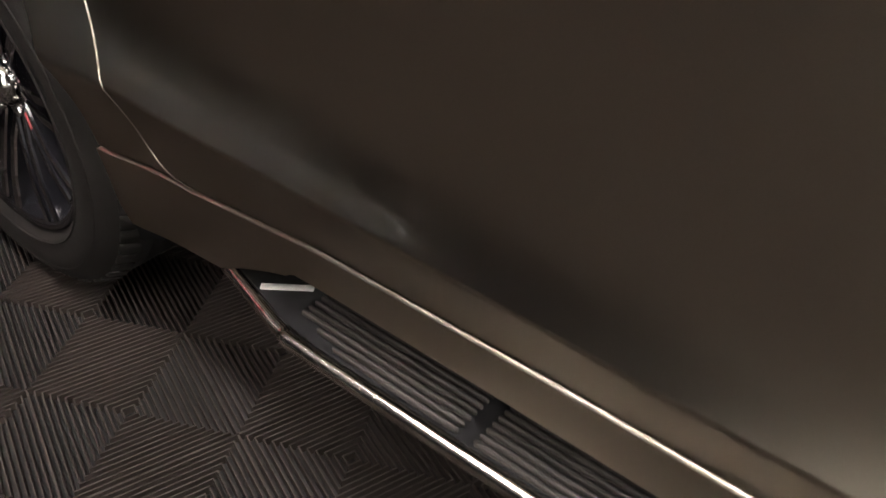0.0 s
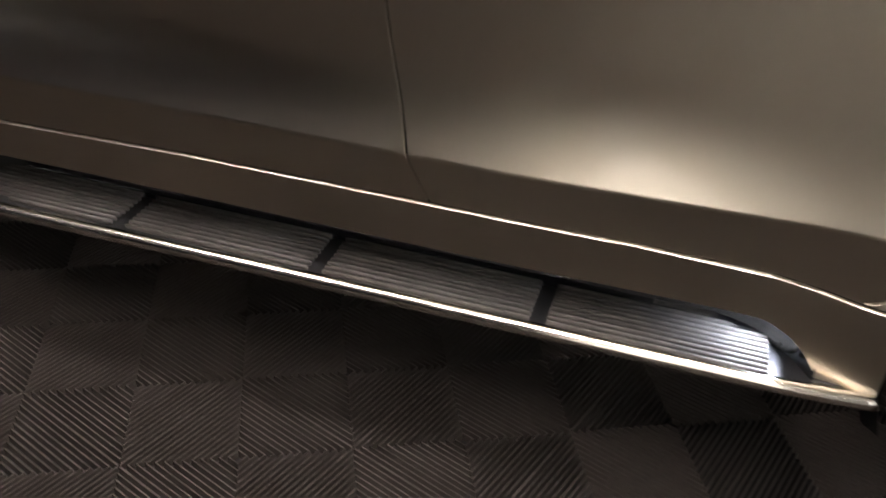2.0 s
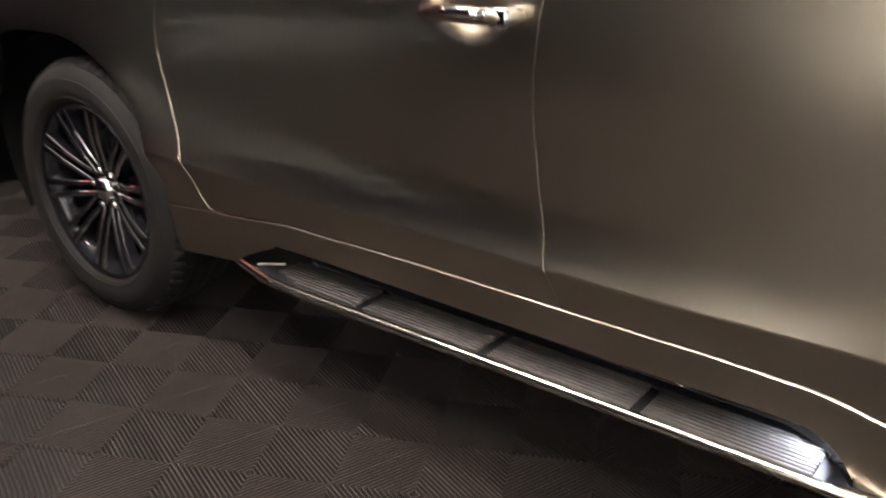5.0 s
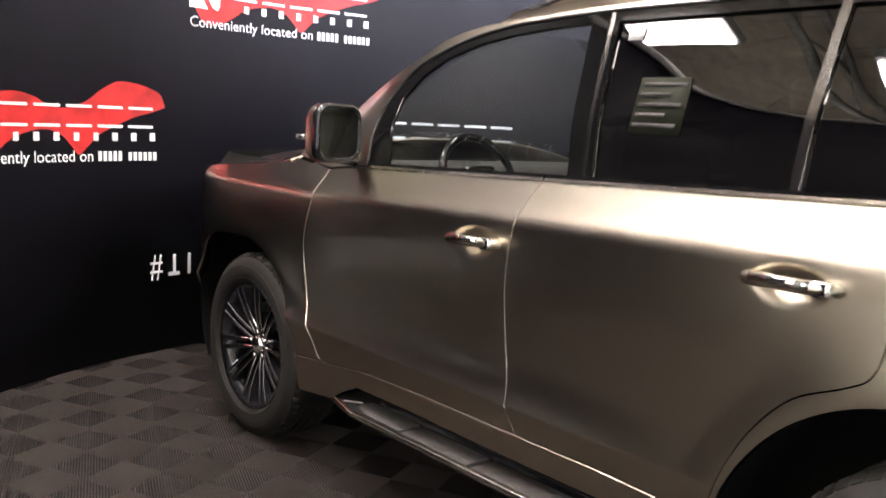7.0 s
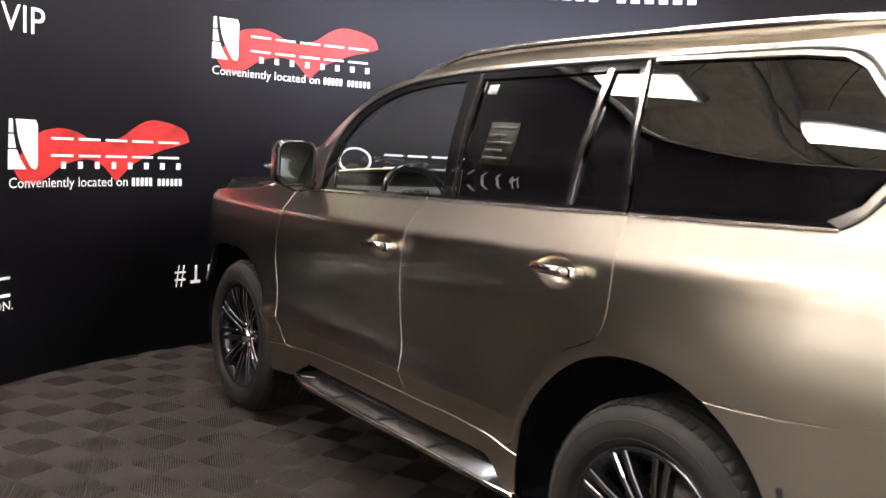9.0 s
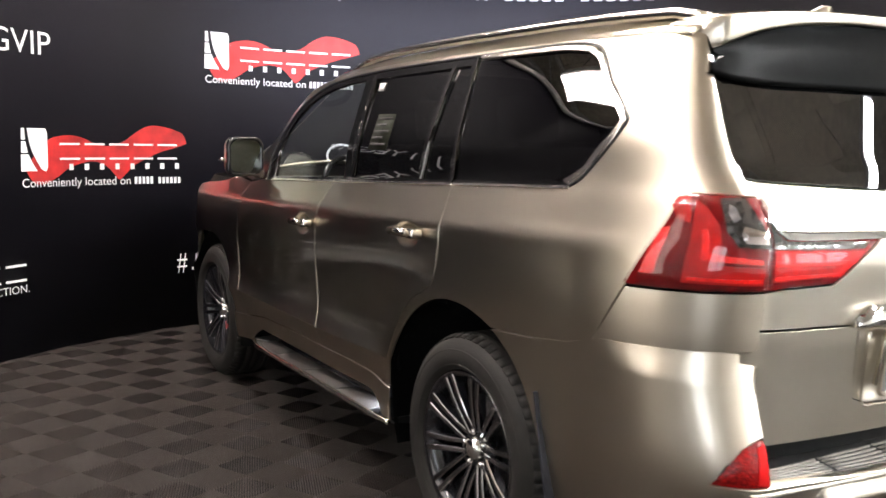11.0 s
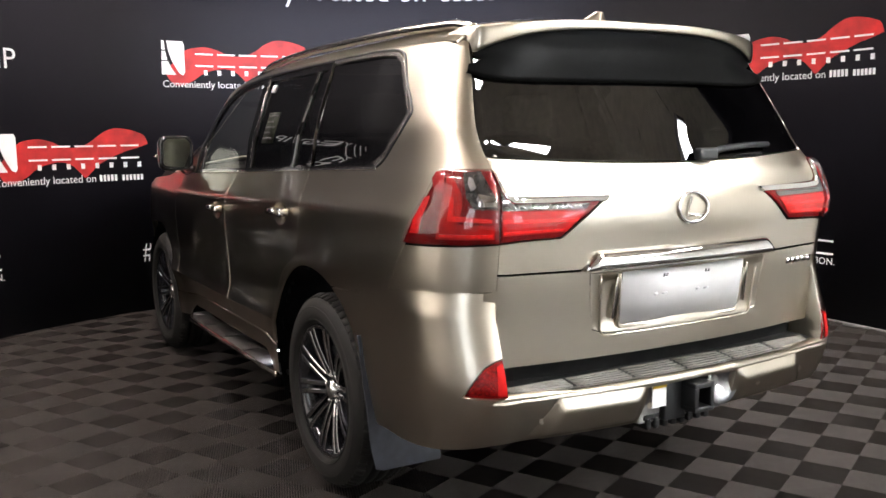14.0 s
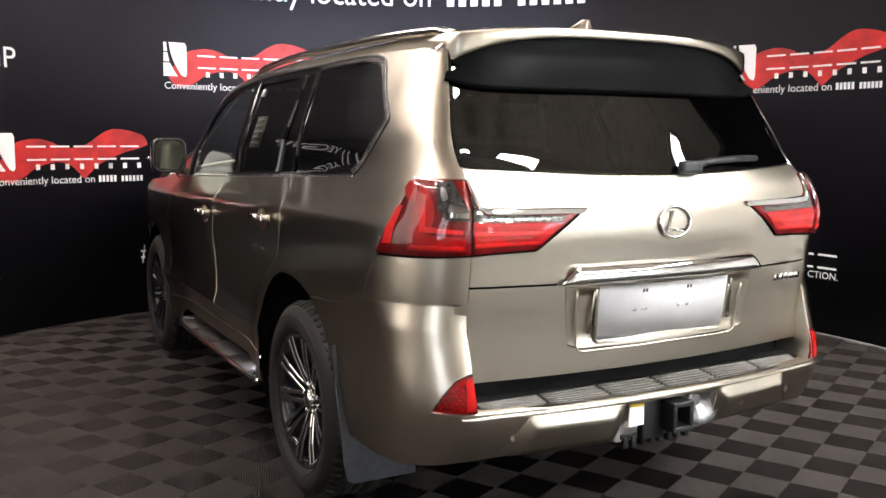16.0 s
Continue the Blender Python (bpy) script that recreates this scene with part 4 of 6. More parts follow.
for k, ob in enumerate(tail):
    sd = (-1, 1)[k]
    panel("reflector", [(-0.788, 1.140), (-0.843, 1.142), (-0.880, 1.258), (-0.846, 1.252)], RED_BRIGHT, ob, plain, sides=(sd,), lift=0.0165, grid=0.012, thick=0.003)
    panel("light_guide", [(-0.968, 1.262), (-0.950, 1.128), (-1.296, 1.134), (-1.298, 1.176), (-1.085, 1.178), (-1.092, 1.224), (-1.085, 1.268), (-1.04, 1.31), (-0.995, 1.328)], RED, ob, plain, sides=(sd,), lift=0.0155, grid=0.015, thick=0.003)
    panel("light_bar", [(-1.010, 1.255), (-1.020, 1.186), (-1.285, 1.184), (-1.285, 1.194), (-1.048, 1.200), (-1.034, 1.257)], RED_BRIGHT, ob, plain, sides=(sd,), lift=0.0195, grid=0.012, thick=0.004)
    panel("light_bar", [(-0.975, 1.145), (-0.975, 1.136), (-1.285, 1.140), (-1.285, 1.150)], RED_BRIGHT, ob, plain, sides=(sd,), lift=0.0195, grid=0.012, thick=0.004)
    panel("upper_lens", [(-0.886, 1.312), (-0.920, 1.334), (-0.975, 1.336), (-0.960, 1.270), (-0.905, 1.280)], RED, ob, plain, sides=(sd,), lift=0.017, dome=0.003, grid=0.010, thick=0.003)
    clear = panel("clear_lens", [(-1.108, 1.331), (-1.240, 1.334), (-1.300, 1.265), (-1.322, 1.245), (-1.322, 1.218), (-1.167, 1.220), (-1.115, 1.255)], SMOKE, ob, plain, sides=(sd,), lift=0.0165, grid=0.015, thick=0.003)
    panel("bulb_reflector", [(-1.18, 1.25), (-1.20, 1.268), (-1.305, 1.255), (-1.310, 1.228), (-1.20, 1.228)], CHROME, ob, plain, sides=(sd,), lift=0.018, dome=0.004, grid=0.010, thick=0.003)
    panel("bulb_reflector", [(-1.135, 1.30), (-1.15, 1.318), (-1.175, 1.31), (-1.19, 1.285), (-1.15, 1.275)], ALLOY, ob, plain, sides=(sd,), lift=0.018, dome=0.004, grid=0.010, thick=0.003)
for k, ob in enumerate(inner):
    sd = (-1, 1)[k]
    panel("light_bar", [(-1.35, 1.140), (-1.35, 1.216), (-1.655, 1.208), (-1.590, 1.146)], RED, ob, plain, sides=(sd,), lift=0.011, grid=0.015, thick=0.003)
    panel("reflector", [(-1.355, 1.180), (-1.355, 1.192), (-1.632, 1.186), (-1.625, 1.178)], RED_BRIGHT, ob, plain, sides=(sd,), lift=0.0145, grid=0.012, thick=0.003)
    panel("reflector", [(-1.355, 1.146), (-1.355, 1.154), (-1.585, 1.157), (-1.575, 1.150)], RED_BRIGHT, ob, plain, sides=(sd,), lift=0.0145, grid=0.012, thick=0.003)
    panel("clear_lens", [(-1.345, 1.219), (-1.343, 1.30), (-1.352, 1.285), (-1.375, 1.252), (-1.42, 1.236), (-1.672, 1.231), (-1.655, 1.214)], SMOKE, ob, plain, sides=(sd,), lift=0.012, grid=0.015, thick=0.003)
    panel("chrome_strip", [(-1.344, 1.336), (-1.350, 1.338), (-1.368, 1.303), (-1.388, 1.275), (-1.42, 1.257), (-1.5, 1.252), (-1.745, 1.2525), (-1.726, 1.236), (-1.5, 1.236), (-1.425, 1.240), (-1.385, 1.255), (-1.362, 1.280), (-1.349, 1.310)], CHROME, ob, plain, sides=(sd,), lift=0.014, grid=0.012, thick=0.012)

for k, ob in enumerate(tail):
    panel("lens_cover", LAMP_OUT, COVER_GLASS, ob, plain, sides=((-1, 1)[k],), gap=G, lift=0.018, dome=0.010, ramp=0.02, grid=0.02, thick=0.010, label="clear glossy cover")
for k, ob in enumerate(inner):
    panel("lens_cover", [(HATCH_U - 0.003, 1.119), (HATCH_U - 0.003, 1.236), (-1.5, 1.234), (-1.700, 1.232), (-1.575, 1.128)], COVER_GLASS, ob, plain, sides=((-1, 1)[k],), gap=G, lift=0.012, dome=0.008, ramp=0.02, grid=0.02, thick=0.006, label="clear glossy cover")

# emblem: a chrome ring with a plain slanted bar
def on_tail(a, b, d):
    s = a / 0.70
    return Vector((a, skin(tail_u(min(-abs(a), -1e-4), b), b).y - d, b))


bm = bmesh.new()
ring = [(0.068 * math.cos(k * math.tau / 48), 1.198 + 0.052 * math.sin(k * math.tau / 48)) for k in range(48)]
add_tube(bm, [on_tail(a, b, 0.006) for a, b in ring], 0.0065, 8, closed=True)
emblem = part("emblem", bm, CHROME, car, "oval chrome ring emblem")
bm = bmesh.new()
add_tube(bm, [on_tail(a, b, 0.008) for a, b in ((-0.008, 1.235), (-0.032, 1.172), (0.04, 1.170))], 0.006, 8)
part("emblem_bar", bm, CHROME, emblem)
for i in range(5):
    bm = bmesh.new()
    a = 0.565 + i * 0.034
    add_prism(bm, [(a, 0.945), (a + 0.024, 0.945), (a + 0.024, 0.968), (a, 0.968)], lambda p, q, d: on_tail(p, q, d), 0.006)
    part("badge_bar", bm, CHROME, car)

# glass of the tail, and the spoiler
rear_glass = panel("rear_window", [(HATCH_U - 0.004, 1.390), (-1.45, 1.383), (-1.7, 1.367), (-1.9, 1.359), (-2.05, 1.357), (-2.05, 1.815), (HATCH_U, 1.79)], PANE_DARK, car, plain, whole=True, sides=(-1,), thick=0.006, label="dark tinted rear window")


def spoiler_skin(s, t):
    """Across s 0 to 1 from the left end to the middle; t runs from the roof over the lip to the underside."""
    w = 0.662
    end = 1 - s
    lip = -0.905 + 0.12 * end ** 2.5
    root = -0.60
    zr = ROOF(root) + 0.006 - 0.050 * end ** 5
    zl = 1.846 - 0.030 * end ** 3
    deep = 0.032 + 0.050 * end ** 5
    if t <= 1:
        y, z = root + (lip - root) * t, zr + (zl - zr) * t + 0.010 * math.sin(math.pi * t)
    elif t <= 2:
        f = math.pi * (t - 1)
        y, z = lip - 0.008 * math.sin(f), zl - deep / 2 * (1 - math.cos(f))
    else:
        y, z = lip + (root + 0.02 - lip) * (t - 2), zl - deep - 0.012 * (t - 2)
    return Vector((-w * (1 - s), y, z))


bm = bmesh.new()
ts = [0, 0.15, 0.3, 0.45, 0.6, 0.75, 0.9, 1, 1.15, 1.3, 1.5, 1.7, 1.85, 2, 2.3, 2.6, 3]
grid_v = {}
for i in range(-24, 25):
    for j, t in enumerate(ts):
        p = spoiler_skin(1 - abs(i) / 24, t)
        grid_v[i, j] = bm.verts.new((math.copysign(abs(p.x), i) if i else 0, p.y, p.z))
under = ts.index(2)
for i in range(-24, 24):
    for j in range(under):
        bm.faces.new((grid_v[i, j], grid_v[i + 1, j], grid_v[i + 1, j + 1], grid_v[i, j + 1]))
for i in (-24, 24):
    bm.faces.new([grid_v[i, j] for j in range(len(ts))])
spoiler = part("roof_spoiler", bm, PAINT, car)
bm = bmesh.new()
low = {(i, j): bm.verts.new(Vector(((-1 if i < 0 else 1) * abs(spoiler_skin(1 - abs(i) / 24, ts[j]).x) * 0.995, *spoiler_skin(1 - abs(i) / 24, ts[j])[1:])) - Vector((0, 0, 0.0005))) for i in range(-24, 25) for j in range(under, len(ts))}
for i in range(-24, 24):
    for j in range(under, len(ts) - 1):
        bm.faces.new((low[i, j], low[i + 1, j], low[i + 1, j + 1], low[i, j + 1]))
part("spoiler_lining", bm, TRIM, spoiler, "black underside")
bm = bmesh.new()
rows = []
for i in range(-24, 25):
    end = abs(i) / 24
    up = spoiler_skin(1 - end, 2)
    x = math.copysign(0.708 * end, i)
    z = 1.632 + 0.03 * end ** 10
    p = skin(tail_u(min(-abs(x), -1e-4), z), z)
    rows.append([bm.verts.new((x * g, y, q)) for g, y, q in ((0.93, up.y + 0.014, up.z + 0.002), (0.955, up.y + 0.022, up.z * 0.6 + z * 0.4), (1, p.y - 0.016, z + 0.015), (1, p.y - 0.012, z), (1, p.y + 0.01, z))])
for a, b in zip(rows, rows[1:]):
    for k in range(4):
        bm.faces.new((a[k], b[k], b[k + 1], a[k + 1]))
part("spoiler_underside", bm, COVER, spoiler, "gloss black cover under the spoiler")
bm = bmesh.new()
add_box(bm, (0.26, 0.03, 0.012), pose(0.05, -0.84, 1.765), 0.004)
part("high_brake_lamp", bm, RED_DEEP, spoiler)
bm = bmesh.new()
fin = [(-0.645, ROOF(-0.6) - 0.02), (-0.635, 1.918), (-0.61, 1.923), (-0.53, 1.888), (-0.46, ROOF(-0.5) - 0.004)]
prof = [[bm.verts.new((sgn * (0.03 if z < 1.90 else 0.008), y, z)) for y, z in fin] for sgn in (-1, 1)]
for i in range(len(fin) - 1):
    bm.faces.new((prof[0][i], prof[0][i + 1], prof[1][i + 1], prof[1][i]))
bm.faces.new(prof[0]), bm.faces.new(prof[1][::-1])
part("roof_antenna_fin", bm, PAINT, car)

# rear bumper, its step and lamps
side_top = [(-0.265, 0.872), (-0.40, 0.882), (-0.53, 0.900), (-0.64, 0.938), (-0.8, 0.945), (-1.1, 0.957), (-1.345, 0.955)]
rb = panel("rear_bumper", [(-0.164, 0.8665), (-0.26, 0.871)] + side_top[1:] + [(-1.372, 0.85), (-1.375, 0.752), (-1.33, 0.746), (-1.25, 0.728), (-1.16, 0.682), (-1.085, 0.628), (-1.39, 0.626), (-1.6, 0.622), (-2.05, 0.613), (-2.05, 0.595), (-1.87, 0.590), (-1.86, 0.458), (-1.6, 0.462), (-1.3, 0.455), (-0.95, 0.418), (-0.65, 0.395), (-0.48, 0.395)]
           + [(ARCH_R[0] + 0.487 * math.cos(radians(a)), ARCH_R[1] + 0.487 * math.sin(radians(a))) for a in range(180, 118, -4)], PAINT, car, bumper_skin, whole=True, sides=(-1,), gap=0.001, thick=0.06, rows=(0.84, 0.856, 0.868, 0.88, 0.892, 0.905, 0.92), label="painted rear bumper with a step")
panel("bumper_skid", [(tail_u(-0.57, 0.59, "bumper"), 0.602), (tail_u(-0.66, 0.5, "bumper"), 0.475), (tail_u(-0.6, 0.46, "bumper"), 0.458), (-1.862, 0.455), (-1.872, 0.598)], PAINT, car, bumper_skin, sides=(-1, 1), lift=0.001, dome=0.020, ramp=0.04, grid=0.012)
fogs = panel("fog_lamp", smooth_line([(-1.375, 0.748), (-1.33, 0.742), (-1.25, 0.724), (-1.165, 0.68), (-1.095, 0.631)], 3) + [(-1.388, 0.629)], FOG, car, bumper_skin, sides=(-1, 1), lift=-0.004, grid=0.015, dome=0.008, label="red rear fog lamp")
for k, ob in enumerate(fogs):
    panel("reflector", [(-1.368, 0.738), (-1.325, 0.730), (-1.315, 0.640), (-1.375, 0.638)], RED, ob, bumper_skin, sides=((-1, 1)[k],), lift=0.0065, grid=0.015, thick=0.003)
bm = bmesh.new()
pad_w = 0.745
n = 30
rows = []
for i in range(n + 1):
    x = -pad_w + 2 * pad_w * i / n
    out = skin(tail_u(min(-abs(x), -1e-4), 0.62, "bumper"), 0.62, "bumper").y + 0.004
    rows.append([bm.verts.new((x, yy, zz)) for yy, zz in ((out + 0.034, 0.616), (out + 0.036, 0.623), (-1.03, 0.634), (-0.945, 0.638), (-0.90, 0.71))])
for a, b in zip(rows, rows[1:]):
    for k in range(4):
        bm.faces.new((a[k], b[k], b[k + 1], a[k + 1]))
pad = part("bumper_step", bm, PLASTIC, car)
bm = bmesh.new()
rows = []
for i in range(61):
    x = -0.80 + 1.60 * i / 60
    out = skin(tail_u(min(-abs(x), -1e-4), 0.612, "bumper"), 0.612, "bumper").y
    rows.append([bm.verts.new((x, out + dy, z)) for dy, z in ((-0.0015, 0.606), (-0.001, 0.614), (0.004, 0.6195), (0.012, 0.6215), (0.036, 0.624), (0.040, 0.616))])
for a, b in zip(rows, rows[1:]):
    for k in range(5):
        bm.faces.new((a[k], b[k], b[k + 1], a[k + 1]))
part("bumper_ledge", bm, PAINT, car, "painted ledge along the step")
for sd in (-1, 1):
    bm = bmesh.new()
    rows = []
    for z in np.linspace(0.60, 0.952, 12).tolist():
        p = skin(-1.373, z, "bumper")
        rows.append([bm.verts.new((-sd * q.x, q.y, z)) for q in (p, p + Vector((0.004, 0.008, 0)), p + Vector((0.012, 0.06, 0)), p + Vector((0.03, 0.16, 0)))])
    for a, b in zip(rows, rows[1:]):
        for k in range(3):
            bm.faces.new((a[k], b[k], b[k + 1], a[k + 1]))
    part("bumper_cheek", bm, PAINT, car)
for seg in range(6):
    for k in range(5):
        bm = bmesh.new()
        x0, x1 = -0.72 + seg * 0.24 + 0.008, -0.72 + (seg + 1) * 0.24 - 0.008
        pts = []
        for i in range(5):
            x = x0 + (x1 - x0) * i / 4
            out = skin(tail_u(min(-abs(x), -1e-4), 0.62, "bumper"), 0.62, "bumper").y + 0.048
            f = k / 4.4
            pts.append((x, out + (-1.035 - out) * f, 0.6245 + 0.0105 * f))
        add_tube(bm, pts, 0.0042, 6)
        part("step_rib", bm, PAD, pad)
for x in (-0.62, -0.21, 0.33, 0.62):
    bm = bmesh.new()
    p = skin(tail_u(min(-abs(x), -1e-4), 0.53, "bumper"), 0.53, "bumper")
    add_lathe(bm, [(0.0001, 0.0012), (0.0105, 0.0012), (0.0108, 0.0004), (0.0118, 0.0004), (0.0122, 0.0)], Matrix.Translation((x, p.y - (0.0212 if abs(x) < 0.55 else 0.0012), 0.53)) @ pose(0, 0, 0, 0, 0, -90), 20)
    part("parking_sensor", bm, PAINT, car, smooth=False)
# hitch in the gap of the bumper
bm = bmesh.new()
add_box(bm, (0.40, 0.16, 0.16), pose(0.0, -1.02, 0.52), 0.01)
well = part("hitch_recess", bm, LINER, car, "pale moulded recess")
bm = bmesh.new()
for x, z, w, h in ((0.02, 0.572, 0.092, 0.018), (0.02, 0.486, 0.092, 0.018), (-0.017, 0.529, 0.018, 0.074), (0.057, 0.529, 0.018, 0.074)):
    add_box(bm, (w, 0.13, h), pose(x, -1.13, z), 0.004)
part("hitch_receiver", bm, STEEL, car)
bm = bmesh.new()
add_box(bm, (0.10, 0.03, 0.14), pose(-0.055, -1.113, 0.515), 0.006)
part("hitch_bracket", bm, STEEL, car)
bm = bmesh.new()
add_box(bm, (0.065, 0.004, 0.09), pose(-0.14, -1.135, 0.55, 0, 0, 0), 0.001)
tag = part("hitch_label", bm, PAPER, car, "white warning label with a yellow strip")
bm = bmesh.new()
add_box(bm, (0.063, 0.003, 0.02), pose(-0.14, -1.138, 0.584), 0.0006)
part("yellow_strip", bm, YELLOW, tag)
bm = bmesh.new()
add_lathe(bm, [(0.075, 0.0), (0.082, 0.02), (0.075, 0.03), (0.045, 0.0), (0.0001, -0.03)], Matrix.Translation((0.165, -1.115, 0.545)) @ pose(0, 0, 0, 0, 0, -90), 32)
part("tow_cover_ring", bm, ALLOY, car)
bm = bmesh.new()
for x in (-0.18, 0.0, 0.12, 0.2):
    add_box(bm, (0.02, 0.02, 0.012), pose(x, -1.15, 0.60), 0.002)
part("clip", bm, STEEL, car)
bm = bmesh.new()
add_box(bm, (0.32, 0.17, 0.02), pose(-0.02, -1.02, 0.46), 0.006)
guard = part("spare_tyre_guard", bm, PLASTIC, car)
for x in np.linspace(-0.16, 0.12, 8).tolist():
    bm = bmesh.new()
    add_box(bm, (0.022, 0.16, 0.04), pose(x, -1.03, 0.438), 0.006)
    part("guard_fin", bm, PLASTIC, guard)
bm = bmesh.new()
add_lathe(bm, [(0.17, -0.10), (0.36, -0.10), (0.385, -0.06), (0.385, 0.06), (0.36, 0.10), (0.17, 0.10)], pose(0, -0.45, 0.52, 0, 90, 0), 40)
part("spare_tyre", bm, RUBBER, car)

# wiper on the rear glass
bm = bmesh.new()
add_tube(bm, [(0.10, -1.072, 1.372), (0.22, -1.055, 1.395), (0.38, -1.035, 1.405), (0.50, -1.015, 1.405)], 0.015, 10, 0.8)
add_box(bm, (0.09, 0.04, 0.045), pose(0.12, -1.075, 1.378), 0.014, 3)
part("rear_wiper", bm, TRIM, car)

# side glass, pillars and bright strips

def between(front, back, inset=0.0, top=0.0):
    """Outline of the glass between two slanted pillar lines, each (y at the belt, y at the top)."""
    n = 14
    a = [(front[0] + (back[0] - front[0]) * i / n, belt(front[0] + (back[0] - front[0]) * i / n) + 0.012) for i in range(n + 1)]
    b = [(back[1] + (front[1] - back[1]) * i / n, TOPZ(back[1] + (front[1] - back[1]) * i / n) - top) for i in range(n + 1)]
    return a + b


TOPZ = spline([(-0.4, 1.70), (-0.30, 1.765), (0.1, 1.78), (0.45, 1.780), (0.9, 1.774), (1.2, 1.767), (1.374, 1.757), (1.562, 1.741), (1.726, 1.712), (1.896, 1.662), (2.03, 1.60)])
FRONT_PANE = [(1.98, 1.262), (1.8, 1.268), (1.5, 1.279), (1.135, 1.292)] + [(1.215, 1.735), (1.374, 1.728), (1.55, 1.712), (1.70, 1.685), (1.85, 1.640), (1.96, 1.58), (2.03, 1.50), (2.03, 1.40)]
for k, sd in enumerate((-1, 1)):
    pane = panel("window_pane", FRONT_PANE, PANE, front_door[k], plain, sides=(sd,), lift=-0.012, thick=0.004, label="clear front window")
    frame_poly = [(2.105, 1.254), (1.98, 1.262)] + FRONT_PANE[::-1][:9] + [(1.08, 1.290), (1.155, 1.764), (1.374, 1.755), (1.562, 1.739), (1.726, 1.710), (1.896, 1.660), (2.03, 1.598), (2.12, 1.488), (2.132, 1.40)]
    panel("window_frame", frame_poly, PILLAR_BLACK, front_door[k], plain, sides=(sd,), lift=-0.001, thick=0.012, grid=0.025)
    panel("window_pane", between((1.045, 1.115), (0.472, 0.475), top=0.03), PANE_DARK, rear_door[k], plain, sides=(sd,), lift=-0.012, thick=0.004, label="dark rear window")
    panel("quarter_light", between((0.444, 0.446), (0.235, 0.335), top=0.03), PANE_DARK, rear_door[k], plain, sides=(sd,), lift=-0.012, thick=0.004, label="dark fixed pane")
    panel("window_frame", [(1.072, 1.288), (1.048, 1.290), (1.115, 1.738), (0.335, 1.748), (0.285, 1.55), (0.238, 1.322), (0.205, 1.322), (0.255, 1.55), (0.308, 1.779), (1.145, 1.766)], PILLAR_BLACK, rear_door[k], plain, sides=(sd,), lift=-0.001, thick=0.012, grid=0.025)
    panel("window_divider", [(0.446, 1.312), (0.447, 1.755), (0.470, 1.755), (0.470, 1.312)], STRIP, rear_door[k], plain, sides=(sd,), lift=0.0, thick=0.012, grid=0.02)
    panel("pillar_strip", [(1.066, 1.290), (1.135, 1.765), (1.149, 1.765), (1.080, 1.290)], STRIP, front_door[k], plain, sides=(sd,), lift=0.0, thick=0.012, grid=0.02)
    panel("pillar_strip", [(0.204, 1.324), (0.307, 1.776), (0.320, 1.776), (0.217, 1.324)], STRIP, rear_door[k], plain, sides=(sd,), lift=0.0, thick=0.012, grid=0.02)
    quarter_pane = [(0.195, 1.325), (0.0, 1.333), (-0.38, 1.352), (-0.450, 1.395), (-0.540, 1.508), (-0.560, 1.536), (-0.525, 1.562), (-0.432, 1.642), (-0.350, 1.725), (-0.295, 1.750), (-0.20, 1.762), (0.0, 1.766), (0.295, 1.766), (0.25, 1.57)]
    panel("quarter_window", rearward(quarter_pane), PANE_DARK, car, plain, sides=(sd,), lift=-0.008, thick=0.004, label="dark quarter window")
    trim = panel("quarter_window_trim", rearward([(-0.405, 1.345), (-0.462, 1.382), (-0.555, 1.500), (-0.582, 1.536), (-0.547, 1.565), (-0.452, 1.641), (-0.365, 1.731), (-0.31, 1.763), (-0.20, 1.776), (0.28, 1.780), (0.28, 1.768), (-0.20, 1.763), (-0.297, 1.751), (-0.353, 1.722), (-0.434, 1.638), (-0.525, 1.558), (-0.555, 1.536), (-0.537, 1.510), (-0.449, 1.397), (-0.375, 1.357)]), SATIN, car, plain, sides=(sd,), lift=0.005, thick=0.014, grid=0.015)
    panel("belt_strip", [(y, z + 0.005) for y, z in belt_line(1.22, 2.105, 0.0)] + [(y, z - 0.003) for y, z in belt_line(2.105, 1.22, 0.0)], SATIN, front_door[k], plain, sides=(sd,), lift=0.005, thick=0.012, grid=0.02)
    panel("belt_seal", [(y, z + 0.017) for y, z in belt_line(1.22, 2.105, 0.0)] + [(y, z + 0.0055) for y, z in belt_line(2.105, 1.22, 0.0)], PILLAR_BLACK, front_door[k], plain, sides=(sd,), lift=0.003, thick=0.012, grid=0.02)
    panel("belt_strip", [(y, z + 0.005) for y, z in belt_line(0.205, 1.21, 0.0)] + [(y, z - 0.003) for y, z in belt_line(1.21, 0.205, 0.0)], SATIN, rear_door[k], plain, sides=(sd,), lift=0.005, thick=0.012, grid=0.02)
    panel("belt_seal", [(y, z + 0.017) for y, z in belt_line(0.205, 1.21, 0.0)] + [(y, z + 0.0055) for y, z in belt_line(1.21, 0.205, 0.0)], PILLAR_BLACK, rear_door[k], plain, sides=(sd,), lift=0.003, thick=0.012, grid=0.02)
    panel("belt_strip", [(y, z + 0.005) for y, z in belt_line(-0.45, 0.195, 0.0)] + [(y, z - 0.003) for y, z in belt_line(0.195, -0.45, 0.0)], SATIN, car, plain, sides=(sd,), lift=0.005, thick=0.012, grid=0.02)
    panel("belt_seal", [(y, z + 0.017) for y, z in belt_line(-0.45, 0.195, 0.0)] + [(y, z + 0.0055) for y, z in belt_line(0.195, -0.45, 0.0)], PILLAR_BLACK, car, plain, sides=(sd,), lift=0.003, thick=0.012, grid=0.02)

    bm = bmesh.new()
